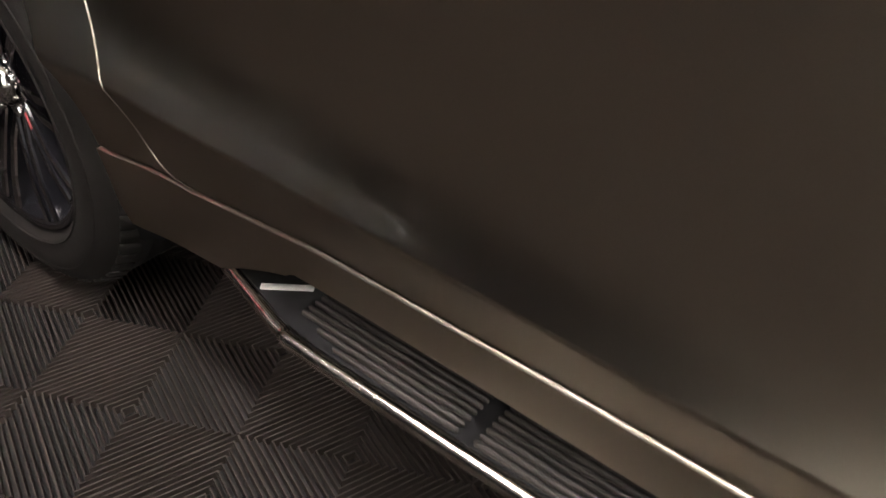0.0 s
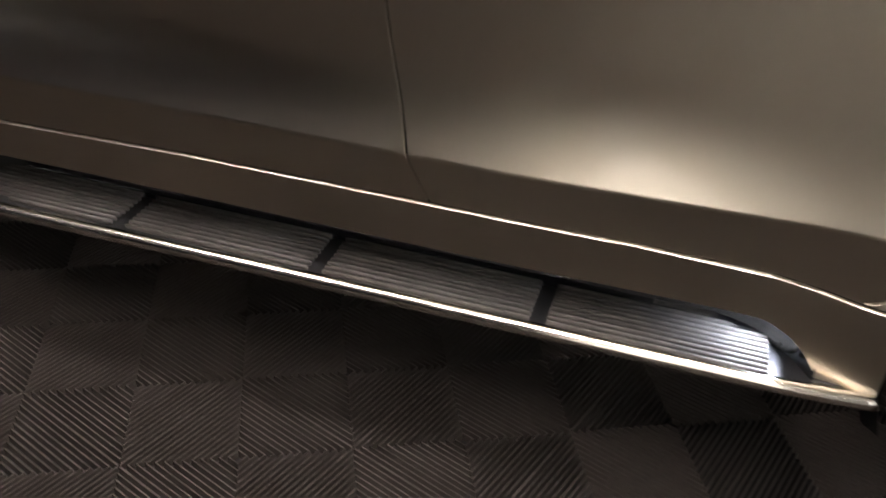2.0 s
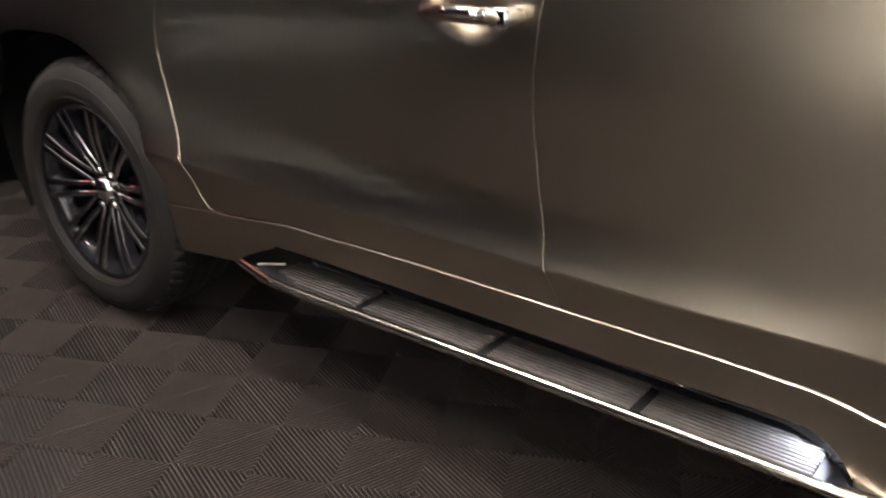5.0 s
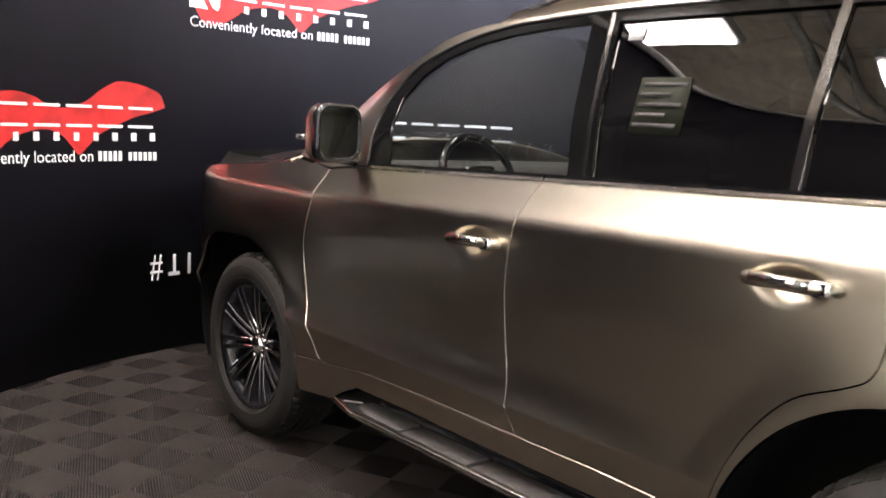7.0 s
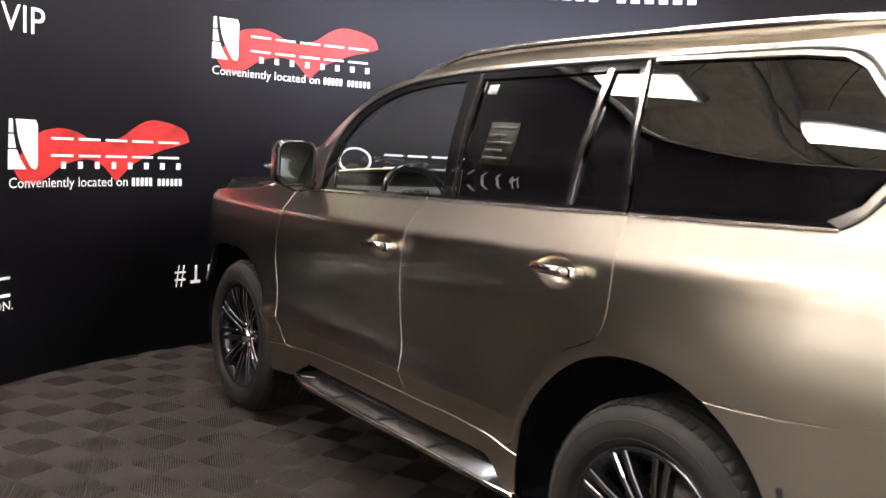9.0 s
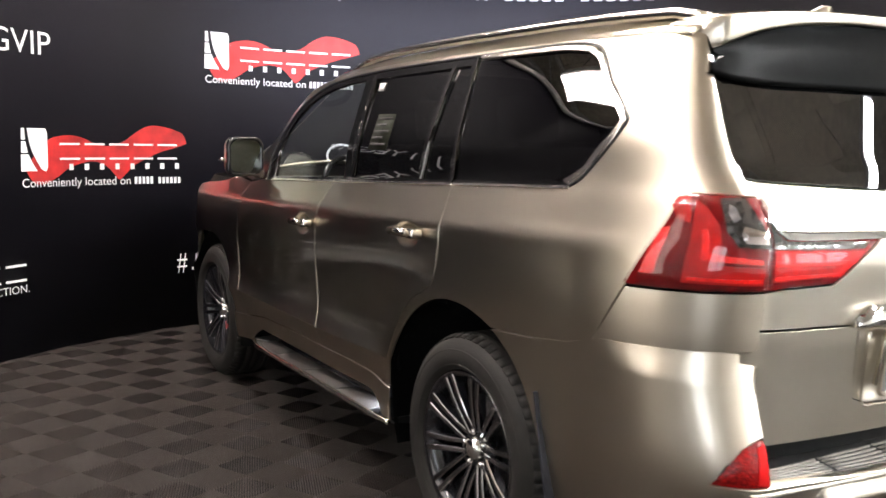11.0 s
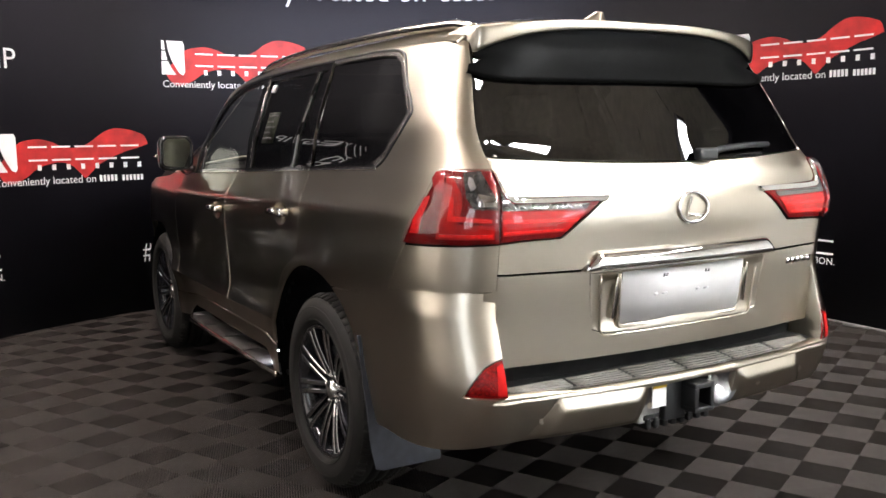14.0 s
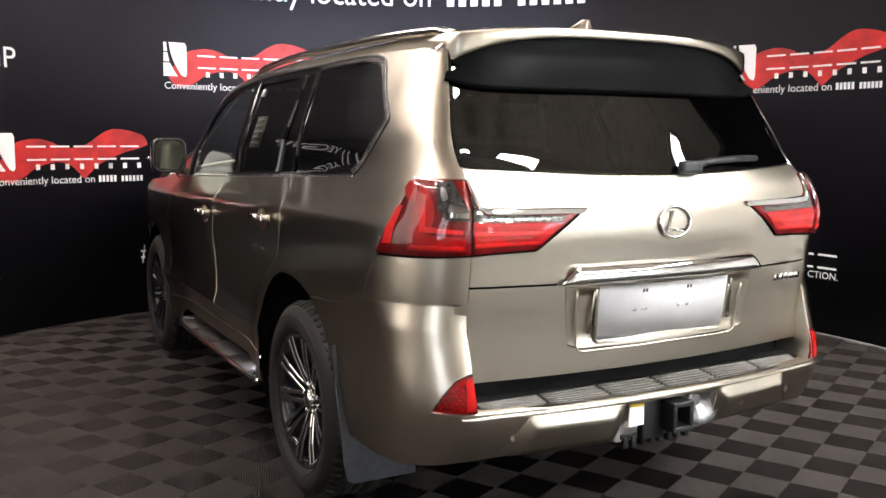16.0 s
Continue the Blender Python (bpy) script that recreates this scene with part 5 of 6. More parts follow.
    add_tube(bm, [skin(y, z) * Vector((-sd, 1, 1)) for y, z in WINDOW_TOP], 0.0055, 6)
    part("window_seal", bm, TRIM, car, "black rubber seal round the side windows")

    # door handles
    for door, y0, z0 in ((front_door[k], 1.417, 1.078), (rear_door[k], 0.397, 1.129)):
        x = -half_width(y0 + 0.2, z0)
        bm = bmesh.new()
        add_tube(bm, [(x - 0.004, y0 + 0.105, z0 - 0.005), (x - 0.026, y0 + 0.092, z0 - 0.003), (x - 0.036, y0 + 0.02, z0), (x - 0.036, y0 - 0.075, z0 + 0.002), (x - 0.026, y0 - 0.098, z0 + 0.002), (x - 0.004, y0 - 0.106, z0)], 0.017, 10, 0.95)
        if sd > 0:
            bmesh.ops.scale(bm, verts=bm.verts, vec=(-1, 1, 1))
        handle = part("door_handle", bm, PAINT, door, "painted handle with a chrome end")
        bm = bmesh.new()
        add_tube(bm, [(x - 0.040, y0 + 0.080, z0 + 0.004), (x - 0.052, y0, z0 + 0.006), (x - 0.051, y0 - 0.065, z0 + 0.006)], 0.007, 8, 1.6)
        add_box(bm, (0.036, 0.046, 0.038), pose(x - 0.028, y0 - 0.084, z0 + 0.001), 0.010, 3)
        if sd > 0:
            bmesh.ops.scale(bm, verts=bm.verts, vec=(-1, 1, 1))
        part("handle_trim", bm, CHROME, door, "chrome handle end")
    # door mirror: a tapered shell, its rim and the glass
    turn = pose(-0.992, 2.13, 1.364, 0, 0, 6)

    def on_mirror(p, q, d):
        v = turn @ Vector((p - 0.12 * (q + 0.1) * p, d, q))
        return Vector((v.x * -sd, v.y, v.z))
    shrunk = lambda f, dx, dz: [(p * f + dx, q * f + dz) for p, q in rounded(0.205, 0.205, 0.05)]
    bm = bmesh.new()
    add_loft(bm, [(shrunk(1.0, 0, 0), 0.010), (shrunk(1.02, 0, 0), 0.035), (shrunk(0.98, 0.006, -0.002), 0.070), (shrunk(0.85, 0.015, -0.008), 0.105), (shrunk(0.6, 0.025, -0.012), 0.128), (shrunk(0.25, 0.03, -0.015), 0.137)], on_mirror)
    mirror = part("door_mirror", bm, PAINT, car, "painted door mirror with a black rim")
    bm = bmesh.new()
    add_loft(bm, [(shrunk(0.83, 0, 0), 0.004), (shrunk(0.87, 0, 0), -0.004), (shrunk(0.97, 0, 0), -0.005), (shrunk(1.03, 0, 0), 0.004), (shrunk(1.035, 0, 0), 0.022)], on_mirror)
    part("mirror_rim", bm, GLOSS_BLACK, mirror)
    bm = bmesh.new()
    add_loft(bm, [(shrunk(0.84, 0, 0), -0.0005), (shrunk(0.84, 0, 0), 0.003)], on_mirror)
    part("mirror_glass", bm, MIRROR, mirror, smooth=False)
    bm = bmesh.new()
    add_tube(bm, [(-0.86, 2.19, 1.262), (-0.91, 2.19, 1.268), (-0.955, 2.195, 1.295)], 0.032, 10, 0.7)
    if sd > 0:
        bmesh.ops.scale(bm, verts=bm.verts, vec=(-1, 1, 1))
    part("mirror_arm", bm, GLOSS_BLACK, mirror)
    bm = bmesh.new()
    add_box(bm, (0.03, 0.05, 0.02), pose(-1.092, 2.215, 1.345), 0.008, 3)
    if sd > 0:
        bmesh.ops.scale(bm, verts=bm.verts, vec=(-1, 1, 1))
    part("turn_signal", bm, CLEAR_LENS, mirror)
    # roof rail
    bm = bmesh.new()
    ry = np.linspace(1.56, -0.73, 32).tolist()
    pts = []
    for y in ry:
        f = min((1.56 - y) / 0.22, (y + 0.73) / 0.14, 1)
        pts.append((-0.645 + 0.02 * ease(y, 0.6, 1.6) + 0.03 * ease(-y, 0.1, 0.6), y, ROOF(y) - 0.036 + 0.027 * ease(f, 0, 1)))
    add_tube(bm, pts, 0.019, 12, 0.9)
    if sd > 0:
        bmesh.ops.scale(bm, verts=bm.verts, vec=(-1, 1, 1))
    part("roof_rail", bm, SATIN, car)
    # mud flap
    bm = bmesh.new()
    rows = []
    for z, y, x0, x1 in ((0.72, -0.40, -0.955, -0.80), (0.55, -0.44, -0.955, -0.72), (0.42, -0.465, -0.95, -0.68), (0.30, -0.48, -0.945, -0.66), (0.225, -0.485, -0.93, -0.655), (0.215, -0.485, -0.90, -0.66)):
        rows.append([bm.verts.new((x, y + d, z)) for d in (0, -0.008) for x in ((x0, x1) if d == 0 else (x1, x0))])
    for a, b in zip(rows, rows[1:]):
        for j in range(4):
            bm.faces.new((a[j], a[(j + 1) % 4], b[(j + 1) % 4], b[j]))
    bm.faces.new(rows[0]), bm.faces.new(rows[-1][::-1])
    if sd > 0:
        bmesh.ops.scale(bm, verts=bm.verts, vec=(-1, 1, 1))
    part("mud_flap", bm, FLAP, car, smooth=False)
    # running board
    bm = bmesh.new()
    plan = [(-0.930, 2.195), (-0.968, 2.05), (-0.974, 1.98), (-0.970, 1.4), (-0.963, 0.78), (-0.960, 0.65), (-0.945, 0.555), (-0.80, 0.555), (-0.80, 2.195)]
    deckpoly = [bm.verts.new((x + 0.008, y, 0.362)) for x, y in plan]
    low = [bm.verts.new((x + (0.07 if x < -0.85 else 0), y, 0.315)) for x, y in plan]
    bm.faces.new(deckpoly), bm.faces.new(low[::-1])
    for i in range(len(plan)):
        bm.faces.new((deckpoly[i], low[i], low[(i + 1) % len(plan)], deckpoly[(i + 1) % len(plan)]))
    if sd > 0:
        bmesh.ops.scale(bm, verts=bm.verts, vec=(-1, 1, 1))
    board = part("running_board", bm, TRIM, car, "ribbed dark step with a bright edge", smooth=False)
    stops = [2.07, 1.740, 1.383, 1.024, 0.68]
    for i in range(9):
        for a, b in zip(stops, stops[1:]):
            bm = bmesh.new()
            x = -0.957 + i * 0.0118
            start = a - 0.012 if a < 2.0 else a - max(0, (0.0135 * 2 - i * 0.0135)) * 3 + 0.0 - 0.03
            add_box(bm, (0.0068, start - (b + 0.012), 0.010), pose(x, (start + b + 0.012) / 2, 0.366), 0.0025, 1)
            if sd > 0:
                bmesh.ops.scale(bm, verts=bm.verts, vec=(-1, 1, 1))
            part("step_rib", bm, DECK, board)
    bm = bmesh.new()
    edge_line = smooth_line([(-0.926, 2.206, 0.350), (-0.950, 2.12, 0.352), (-0.970, 2.04, 0.354), (-0.977, 1.96, 0.355), (-0.972, 1.4, 0.356), (-0.965, 0.78, 0.356), (-0.961, 0.65, 0.354), (-0.948, 0.545, 0.350)], 5)
    add_tube(bm, edge_line, 0.0115, 10, 1.1)
    if sd > 0:
        bmesh.ops.scale(bm, verts=bm.verts, vec=(-1, 1, 1))
    part("bright_edge", bm, SATIN, board, "bright metal edge")
    bm = bmesh.new()
    rows = []
    for y, inn in ((2.0, 0.0), (1.4, 0.0), (0.78, 0.0), (0.70, 0.012), (0.66, 0.045), (0.632, 0.085)):
        rows.append([bm.verts.new(p) for p in ((-0.862 - inn, y, 0.363), (-0.852 - inn, y, 0.385), (-0.852 - inn, y, 0.42), (-0.90 - inn * 0.4, y, 0.46))])
    for a, b in zip(rows, rows[1:]):
        for j in range(3):
            bm.faces.new((a[j], a[j + 1], b[j + 1], b[j]))
    if sd > 0:
        bmesh.ops.scale(bm, verts=bm.verts, vec=(-1, 1, 1))
    part("step_well", bm, GLOSS_BLACK, board)
    bm = bmesh.new()
    add_box(bm, (0.012, 0.075, 0.003), pose(-0.914, 2.092, 0.3665, 0, 0, -37 + 74), 0.001, 1)
    if sd > 0:
        bmesh.ops.scale(bm, verts=bm.verts, vec=(-1, 1, 1))
    part("step_sticker", bm, PAPER, board, "small white strip")

# stickers on the left rear window
def on_side(a, b, d):
    return skin(a, b) + Vector((0.010 - d, 0, 0))


bm = bmesh.new()
add_prism(bm, [(1.07, 1.715), (1.015, 1.715), (1.015, 1.68), (1.065, 1.68)], on_side, 0.002)
part("window_sticker", bm, PAPER, rear_door[0], "small white sticker")
# sheet lies outside the pane; the glass's dimming is put into its colour
bm = bmesh.new()
add_prism(bm, [(0.97, 1.575), (0.81, 1.575), (0.80, 1.425), (0.965, 1.425)], lambda a, b, d: skin(a, b) + Vector((0.010 - d, 0, 0)), 0.002)
paper = part("price_sheet", bm, SHEET_DIM, rear_door[0], "printed sheet, coloured dark as if behind the tinted glass")
for i in range(5):
    bm = bmesh.new()
    z = 1.562 - i * 0.027
    add_prism(bm, [(0.955, z), (0.82 + 0.04 * (i % 2), z), (0.82 + 0.04 * (i % 2), z - 0.010), (0.955, z - 0.010)], lambda a, b, d: skin(a, b) + Vector((0.0075 - d, 0, 0)), 0.001)
    part("text_bar", bm, CABIN, paper)

# dark inner shell behind the panels
bm = bmesh.new()
us = np.linspace(-2.05, 4.45, 130).tolist()
zs = np.linspace(0.42, 1.22, 18).tolist()
for sd in (-1, 1):
    shell = {}
    for i, u in enumerate(us):
        for j, z in enumerate(zs):
            p = skin(u, z)
            c = Vector((0, min(max(p.y, 0.0), 2.8), z))
            p = p + (c - p).normalized() * (0.045 if p.y > -0.9 else 0.07)
            shell[i, j] = bm.verts.new((p.x * -sd, p.y, p.z))
    for i in range(len(us) - 1):
        for j in range(len(zs) - 1):
            y, z = (us[i] + us[i + 1]) / 2, (zs[j] + zs[j + 1]) / 2
            if min(math.hypot(y - ARCH_R[0], z - 0.42), math.hypot(y - ARCH_F[0], z - 0.42)) > 0.51:
                bm.faces.new((shell[i, j], shell[i + 1, j], shell[i + 1, j + 1], shell[i, j + 1]))
add_box(bm, (1.5, 4.2, 0.05), pose(0, 1.4, 0.45))
add_box(bm, (1.1, 3.2, 0.06), pose(0, 1.4, 0.36))
part("inner_shell", bm, SHELL, car)
for name, (yc, zc) in (("wheel_arch_liner", ARCH_R), ("wheel_arch_liner", ARCH_F)):
    for sd in (-1, 1):
        bm = bmesh.new()
        rows = []
        for a in range(-20, 201, 8):
            c, s = math.cos(radians(a)), math.sin(radians(a))
            w0 = half_width(yc + 0.5 * c, zc + 0.5 * s) - 0.012
            rows.append([bm.verts.new((sd * x, yc + r * c, zc + r * s)) for x, r in ((w0, 0.485), (w0 - 0.03, 0.505), (0.56, 0.512), (0.56, 0.02))])
        for a, b in zip(rows, rows[1:]):
            for k in range(3):
                bm.faces.new((a[k], a[k + 1], b[k + 1], b[k]))
        part(name, bm, SHELL, car)


# wheels
def wheel(y, sd):
    hub = Matrix.Translation((sd * 0.945, y, 0.405)) @ (Matrix.Identity(4) if sd > 0 else Matrix.Rotation(math.pi, 4, "Z"))
    bm = bmesh.new()
    add_lathe(bm, [(0.232, -0.19), (0.24, -0.10), (0.238, -0.03), (0.262, -0.012), (0.276, -0.004), (0.281, -0.012), (0.279, -0.03), (0.27, -0.20)], hub, 72)
    add_lathe(bm, [(0.0001, -0.065), (0.06, -0.055), (0.085, -0.06), (0.09, -0.09)], hub, 40)
    rim = part("wheel", bm, RIM_DARK, car, "dark alloy wheel with bright split spokes")
    bm = bmesh.new()
    add_lathe(bm, [(0.266, -0.0115), (0.276, -0.0025), (0.2795, -0.008)], hub, 96)
    part("rim_lip", bm, RIM_CUT, rim, "bright rim edge")
    for i in range(10):
        for off in (-1, 1):
            a = radians(36 * i + 9)
            bm = bmesh.new()
            front, back = [], []
            for r, t, x in ((0.055, 0.018, -0.052), (0.11, 0.0165, -0.035), (0.19, 0.019, -0.017), (0.262, 0.023, -0.008)):
                for e in (-1, 1):
                    q = off * t + e * (0.0085 + 0.003 * (r - 0.05) / 0.2)
                    p = Vector((0, math.cos(a) * r - math.sin(a) * q, math.sin(a) * r + math.cos(a) * q))
                    front.append(bm.verts.new(hub @ (p + Vector((x, 0, 0)))))
                    back.append(bm.verts.new(hub @ (p + Vector((x - 0.035, 0, 0)))))
            for j in range(3):
                f = [front[2 * j], front[2 * j + 1], front[2 * j + 3], front[2 * j + 2]]
                b = [back[2 * j], back[2 * j + 1], back[2 * j + 3], back[2 * j + 2]]
                bm.faces.new(f)
                bm.faces.new((f[0], f[3], b[3], b[0])), bm.faces.new((f[1], b[1], b[2], f[2]))
            bmesh.ops.bevel(bm, geom=[e for e in bm.edges if len(e.link_faces) == 2 and abs(e.link_faces[0].normal.dot(e.link_faces[1].normal)) < 0.5], offset=0.0032, segments=1, affect="EDGES")
            spoke = part("spoke", bm, RIM_CUT, rim, smooth=False)
            me = spoke.data
            me.materials.append(RIM_DARK)
            me.materials.append(CHROME)
            out = (hub.to_3x3() @ Vector((1, 0, 0)))
            for pl in me.polygons:
                pl.material_index = 0 if abs(pl.normal.dot(out)) > 0.85 else (2 if abs(pl.normal.dot(out)) > 0.4 else 1)
    bm = bmesh.new()
    add_lathe(bm, [(0.0001, -0.028), (0.024, -0.029), (0.039, -0.036), (0.043, -0.055)], hub, 32)
    part("hub_cap", bm, CHROME, rim, "chrome centre cap")
    for i in range(5):
        a = radians(72 * i + 27)
        bm = bmesh.new()
        add_lathe(bm, [(0.0001, -0.040), (0.010, -0.040), (0.012, -0.046), (0.013, -0.062)], hub @ Matrix.Translation((0, 0.060 * math.cos(a), 0.060 * math.sin(a))), 6)
        part("lug_nut", bm, CHROME, rim)
    bm = bmesh.new()
    add_lathe(bm, [(0.08, -0.115), (0.185, -0.115), (0.185, -0.14), (0.08, -0.14)], hub, 48)
    part("brake_disc", bm, DISC, rim)
    bm = bmesh.new()
    add_box(bm, (0.07, 0.06, 0.15), hub @ pose(-0.125, 0.165, 0.02), 0.012, 2)
    part("brake_caliper", bm, ALLOY, rim)
    bm = bmesh.new()
    add_lathe(bm, [(0.272, -0.035), (0.284, -0.004), (0.30, 0.008), (0.335, 0.014), (0.365, 0.006), (0.388, -0.012), (0.400, -0.03), (0.405, -0.055), (0.405, -0.075), (0.397, -0.078), (0.397, -0.086), (0.406, -0.089), (0.406, -0.12),
                   (0.398, -0.123), (0.398, -0.131), (0.406, -0.134), (0.406, -0.165), (0.398, -0.168), (0.398, -0.176), (0.405, -0.179), (0.400, -0.225), (0.388, -0.245), (0.335, -0.268), (0.284, -0.25), (0.272, -0.22)], hub, 96)
    tyre = part("tyre", bm, RUBBER, rim, "black road tyre")
    bm = bmesh.new()
    for i in range(64):
        a = i * math.tau / 64
        for x, w, da in ((-0.030, 0.045, 0), (-0.222, 0.045, 0.5)):
            m = hub @ Matrix.Rotation(a + da * math.tau / 64, 4, "X") @ pose(x, 0, 0.3975, 0, (24 if x > -0.1 else -24), 0)
            add_box(bm, (w * 0.8, 0.031, 0.008), m, 0.0015, 1)
    part("tread", bm, RUBBER, rim, "fine shoulder tread blocks")["kind"] = "stuff"
    bm = bmesh.new()
    for r in (0.300, 0.352):
        add_lathe(bm, [(r - 0.002, 0.0065 if r < 0.31 else 0.009), (r, 0.0115 if r < 0.31 else 0.0125), (r + 0.002, 0.0075 if r < 0.31 else 0.009)], hub, 96)
    part("sidewall_rib", bm, RUBBER, rim)


for y in (0.0, 2.865):
    for sd in (-1, 1):
        wheel(y, sd)

# cabin
def seat(x, y):
    bm = bmesh.new()
    add_box(bm, (0.50, 0.50, 0.16), pose(x, y, 0.84), 0.05, 3)
    add_box(bm, (0.48, 0.14, 0.62), pose(x, y - 0.28, 1.14, -12), 0.05, 3)
    s = part("seat", bm, LEATHER, car, "pale leather seat")
    bm = bmesh.new()
    add_box(bm, (0.26, 0.10, 0.18), pose(x, y - 0.36, 1.56, -8), 0.04, 3)
    part("headrest", bm, LEATHER, s)


for x in (-0.40, 0.40):
    seat(x, 1.45), seat(x, 0.78)
bm = bmesh.new()
add_box(bm, (1.55, 0.5, 0.22), pose(0, 2.45, 1.13), 0.06, 3)
part("dashboard", bm, CABIN, car)
bm = bmesh.new()
m = Matrix.Translation((-0.40, 2.02, 1.20)) @ pose(0, 0, 0, 65, 0, 0)
add_tube(bm, [m @ Vector((0.185 * math.cos(k * math.tau / 36), 0.185 * math.sin(k * math.tau / 36), 0)) for k in range(36)], 0.016, 8, closed=True)
add_box(bm, (0.16, 0.12, 0.05), m, 0.02, 3)
for a in (0, 180, 270):
    add_tube(bm, [m @ Vector((0.05 * math.cos(radians(a)), 0.05 * math.sin(radians(a)), 0)), m @ Vector((0.18 * math.cos(radians(a)), 0.18 * math.sin(radians(a)), 0))], 0.014, 6)
part("steering_wheel", bm, GLOSS_BLACK, car)
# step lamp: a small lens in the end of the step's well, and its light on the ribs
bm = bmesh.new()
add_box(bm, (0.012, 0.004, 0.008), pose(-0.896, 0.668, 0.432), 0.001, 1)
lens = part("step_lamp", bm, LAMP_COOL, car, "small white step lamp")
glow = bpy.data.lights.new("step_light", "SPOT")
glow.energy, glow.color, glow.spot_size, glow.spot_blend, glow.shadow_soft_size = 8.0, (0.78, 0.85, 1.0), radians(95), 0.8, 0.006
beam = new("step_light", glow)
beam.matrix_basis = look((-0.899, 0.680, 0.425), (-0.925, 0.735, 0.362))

# ---------------------------------------------------------------- prints on the wall


def wall_print(outline, mat, parent, name, label="", off=0.003):
    """A flat print on the curved wall: an outline of (s, z), cut into strips so that it follows the curve."""
    from mathutils.geometry import delaunay_2d_cdt
    edge = []
    for a, b in zip(outline, outline[1:] + outline[:1]):
        n = max(1, math.ceil(abs(b[0] - a[0]) / 0.08))
        edge += [(a[0] + (b[0] - a[0]) * i / n, a[1] + (b[1] - a[1]) * i / n) for i in range(n)]
    verts, _, faces, *_ = delaunay_2d_cdt([Vector(p) for p in edge], [(i, (i + 1) % len(edge)) for i in range(len(edge))], [], 0, 1e-7)
    faces = [f for f in faces if inside(np.mean([verts[i] for i in f], 0), edge)]
    bm = bmesh.new()
    vs = [bm.verts.new(on_wall(v[0], v[1], off)) for v in verts]
    for f in faces:
        bm.faces.new([vs[i] for i in f])
    rims = [e for e in bm.edges if len(e.link_faces) == 1]
    made = bmesh.ops.extrude_edge_only(bm, edges=rims)["geom"]
    for v in made:
        if isinstance(v, bmesh.types.BMVert):
            q = Vector((CENTRE.x, CENTRE.y, v.co.z))
            v.co += (v.co - q).normalized() * (off - 0.0005)
    return part(name, bm, mat, parent, label, smooth=False)


def bar(s0, s1, z0, z1):
    """A bar from s0 (its left end) to s1."""
    return [(s0, z0), (s1, z0), (s1, z1), (s0, z1)]


def lettering(text, s0, s1, z0, height, parent, name="lettering", off=0.004):
    """Words in the built-in font on the wall, from s0 on the left to s1, standing on z0."""
    curve = bpy.data.curves.new(name, "FONT")
    curve.body, curve.size, curve.resolution_u = text, 1.0, 4
    tmp = new("tmp", curve)
    me = bpy.data.meshes.new_from_object(tmp.evaluated_get(bpy.context.evaluated_depsgraph_get()))
    bpy.data.objects.remove(tmp)
    xs = [v.co.x for v in me.vertices]
    lo, wide = min(xs), max(xs) - min(xs)
    for v in me.vertices:
        v.co = on_wall(s0 + (s1 - s0) * (v.co.x - lo) / wide, z0 + v.co.y / 0.70 * height, off)
    # one mesh a word: the letters are apart by less than the words
    group = list(range(len(me.vertices)))

    def top(i):
        while group[i] != i:
            i = group[i]
        return i
    for e in me.edges:
        group[top(e.vertices[0])] = top(e.vertices[1])
    spans = {}
    for i, x in enumerate(xs):
        k = top(i)
        lo_x, hi_x = spans.get(k, (x, x))
        spans[k] = (min(lo_x, x), max(hi_x, x))
    words, reach = [], -9.0
    for k, (a, b) in sorted(spans.items(), key=lambda t: t[1]):
        if a > reach + 0.16:
            words.append(set())
        words[-1].add(k)
        reach = max(reach, b)
    for w in words:
        index, co, fs = {}, [], []
        for p in me.polygons:
            if top(p.vertices[0]) in w:
                for i in p.vertices:
                    if i not in index:
                        index[i] = len(co)
                        co.append(tuple(me.vertices[i].co))
                fs.append([index[i] for i in p.vertices])
        word = bpy.data.meshes.new(name)
        word.from_pydata(co, [], fs)
        word.materials.append(WHITE)
        ob = new(name, word)
        ob.parent = parent
    bpy.data.meshes.remove(me)


def bars_row(n, s0, s1, z0, z1, fill, parent, name, gaps=()):
    step = (s1 - s0) / n
    for i in range(n):
        if i in gaps:
            continue
        wall_print(bar(s0 + step * (i + (1 - fill) / 2), s0 + step * (i + (1 + fill) / 2), z0, z1), WHITE, parent, name, off=0.005)


def word_shapes(s0, s1, z0, z1, stroke, parent, n=5):
    """A row of plain letter-sized shapes: two level bars each."""
    step = (s1 - s0) / n
    for i in range(n):
        a, b = s0 + step * (i + 0.08), s0 + step * (i + 0.88)
        wall_print(bar(a, b, z0, z0 + stroke), WHITE, parent, "plain_bar", off=0.005)
        wall_print(bar(a, b, z1 - stroke, z1), WHITE, parent, "plain_bar", off=0.005)


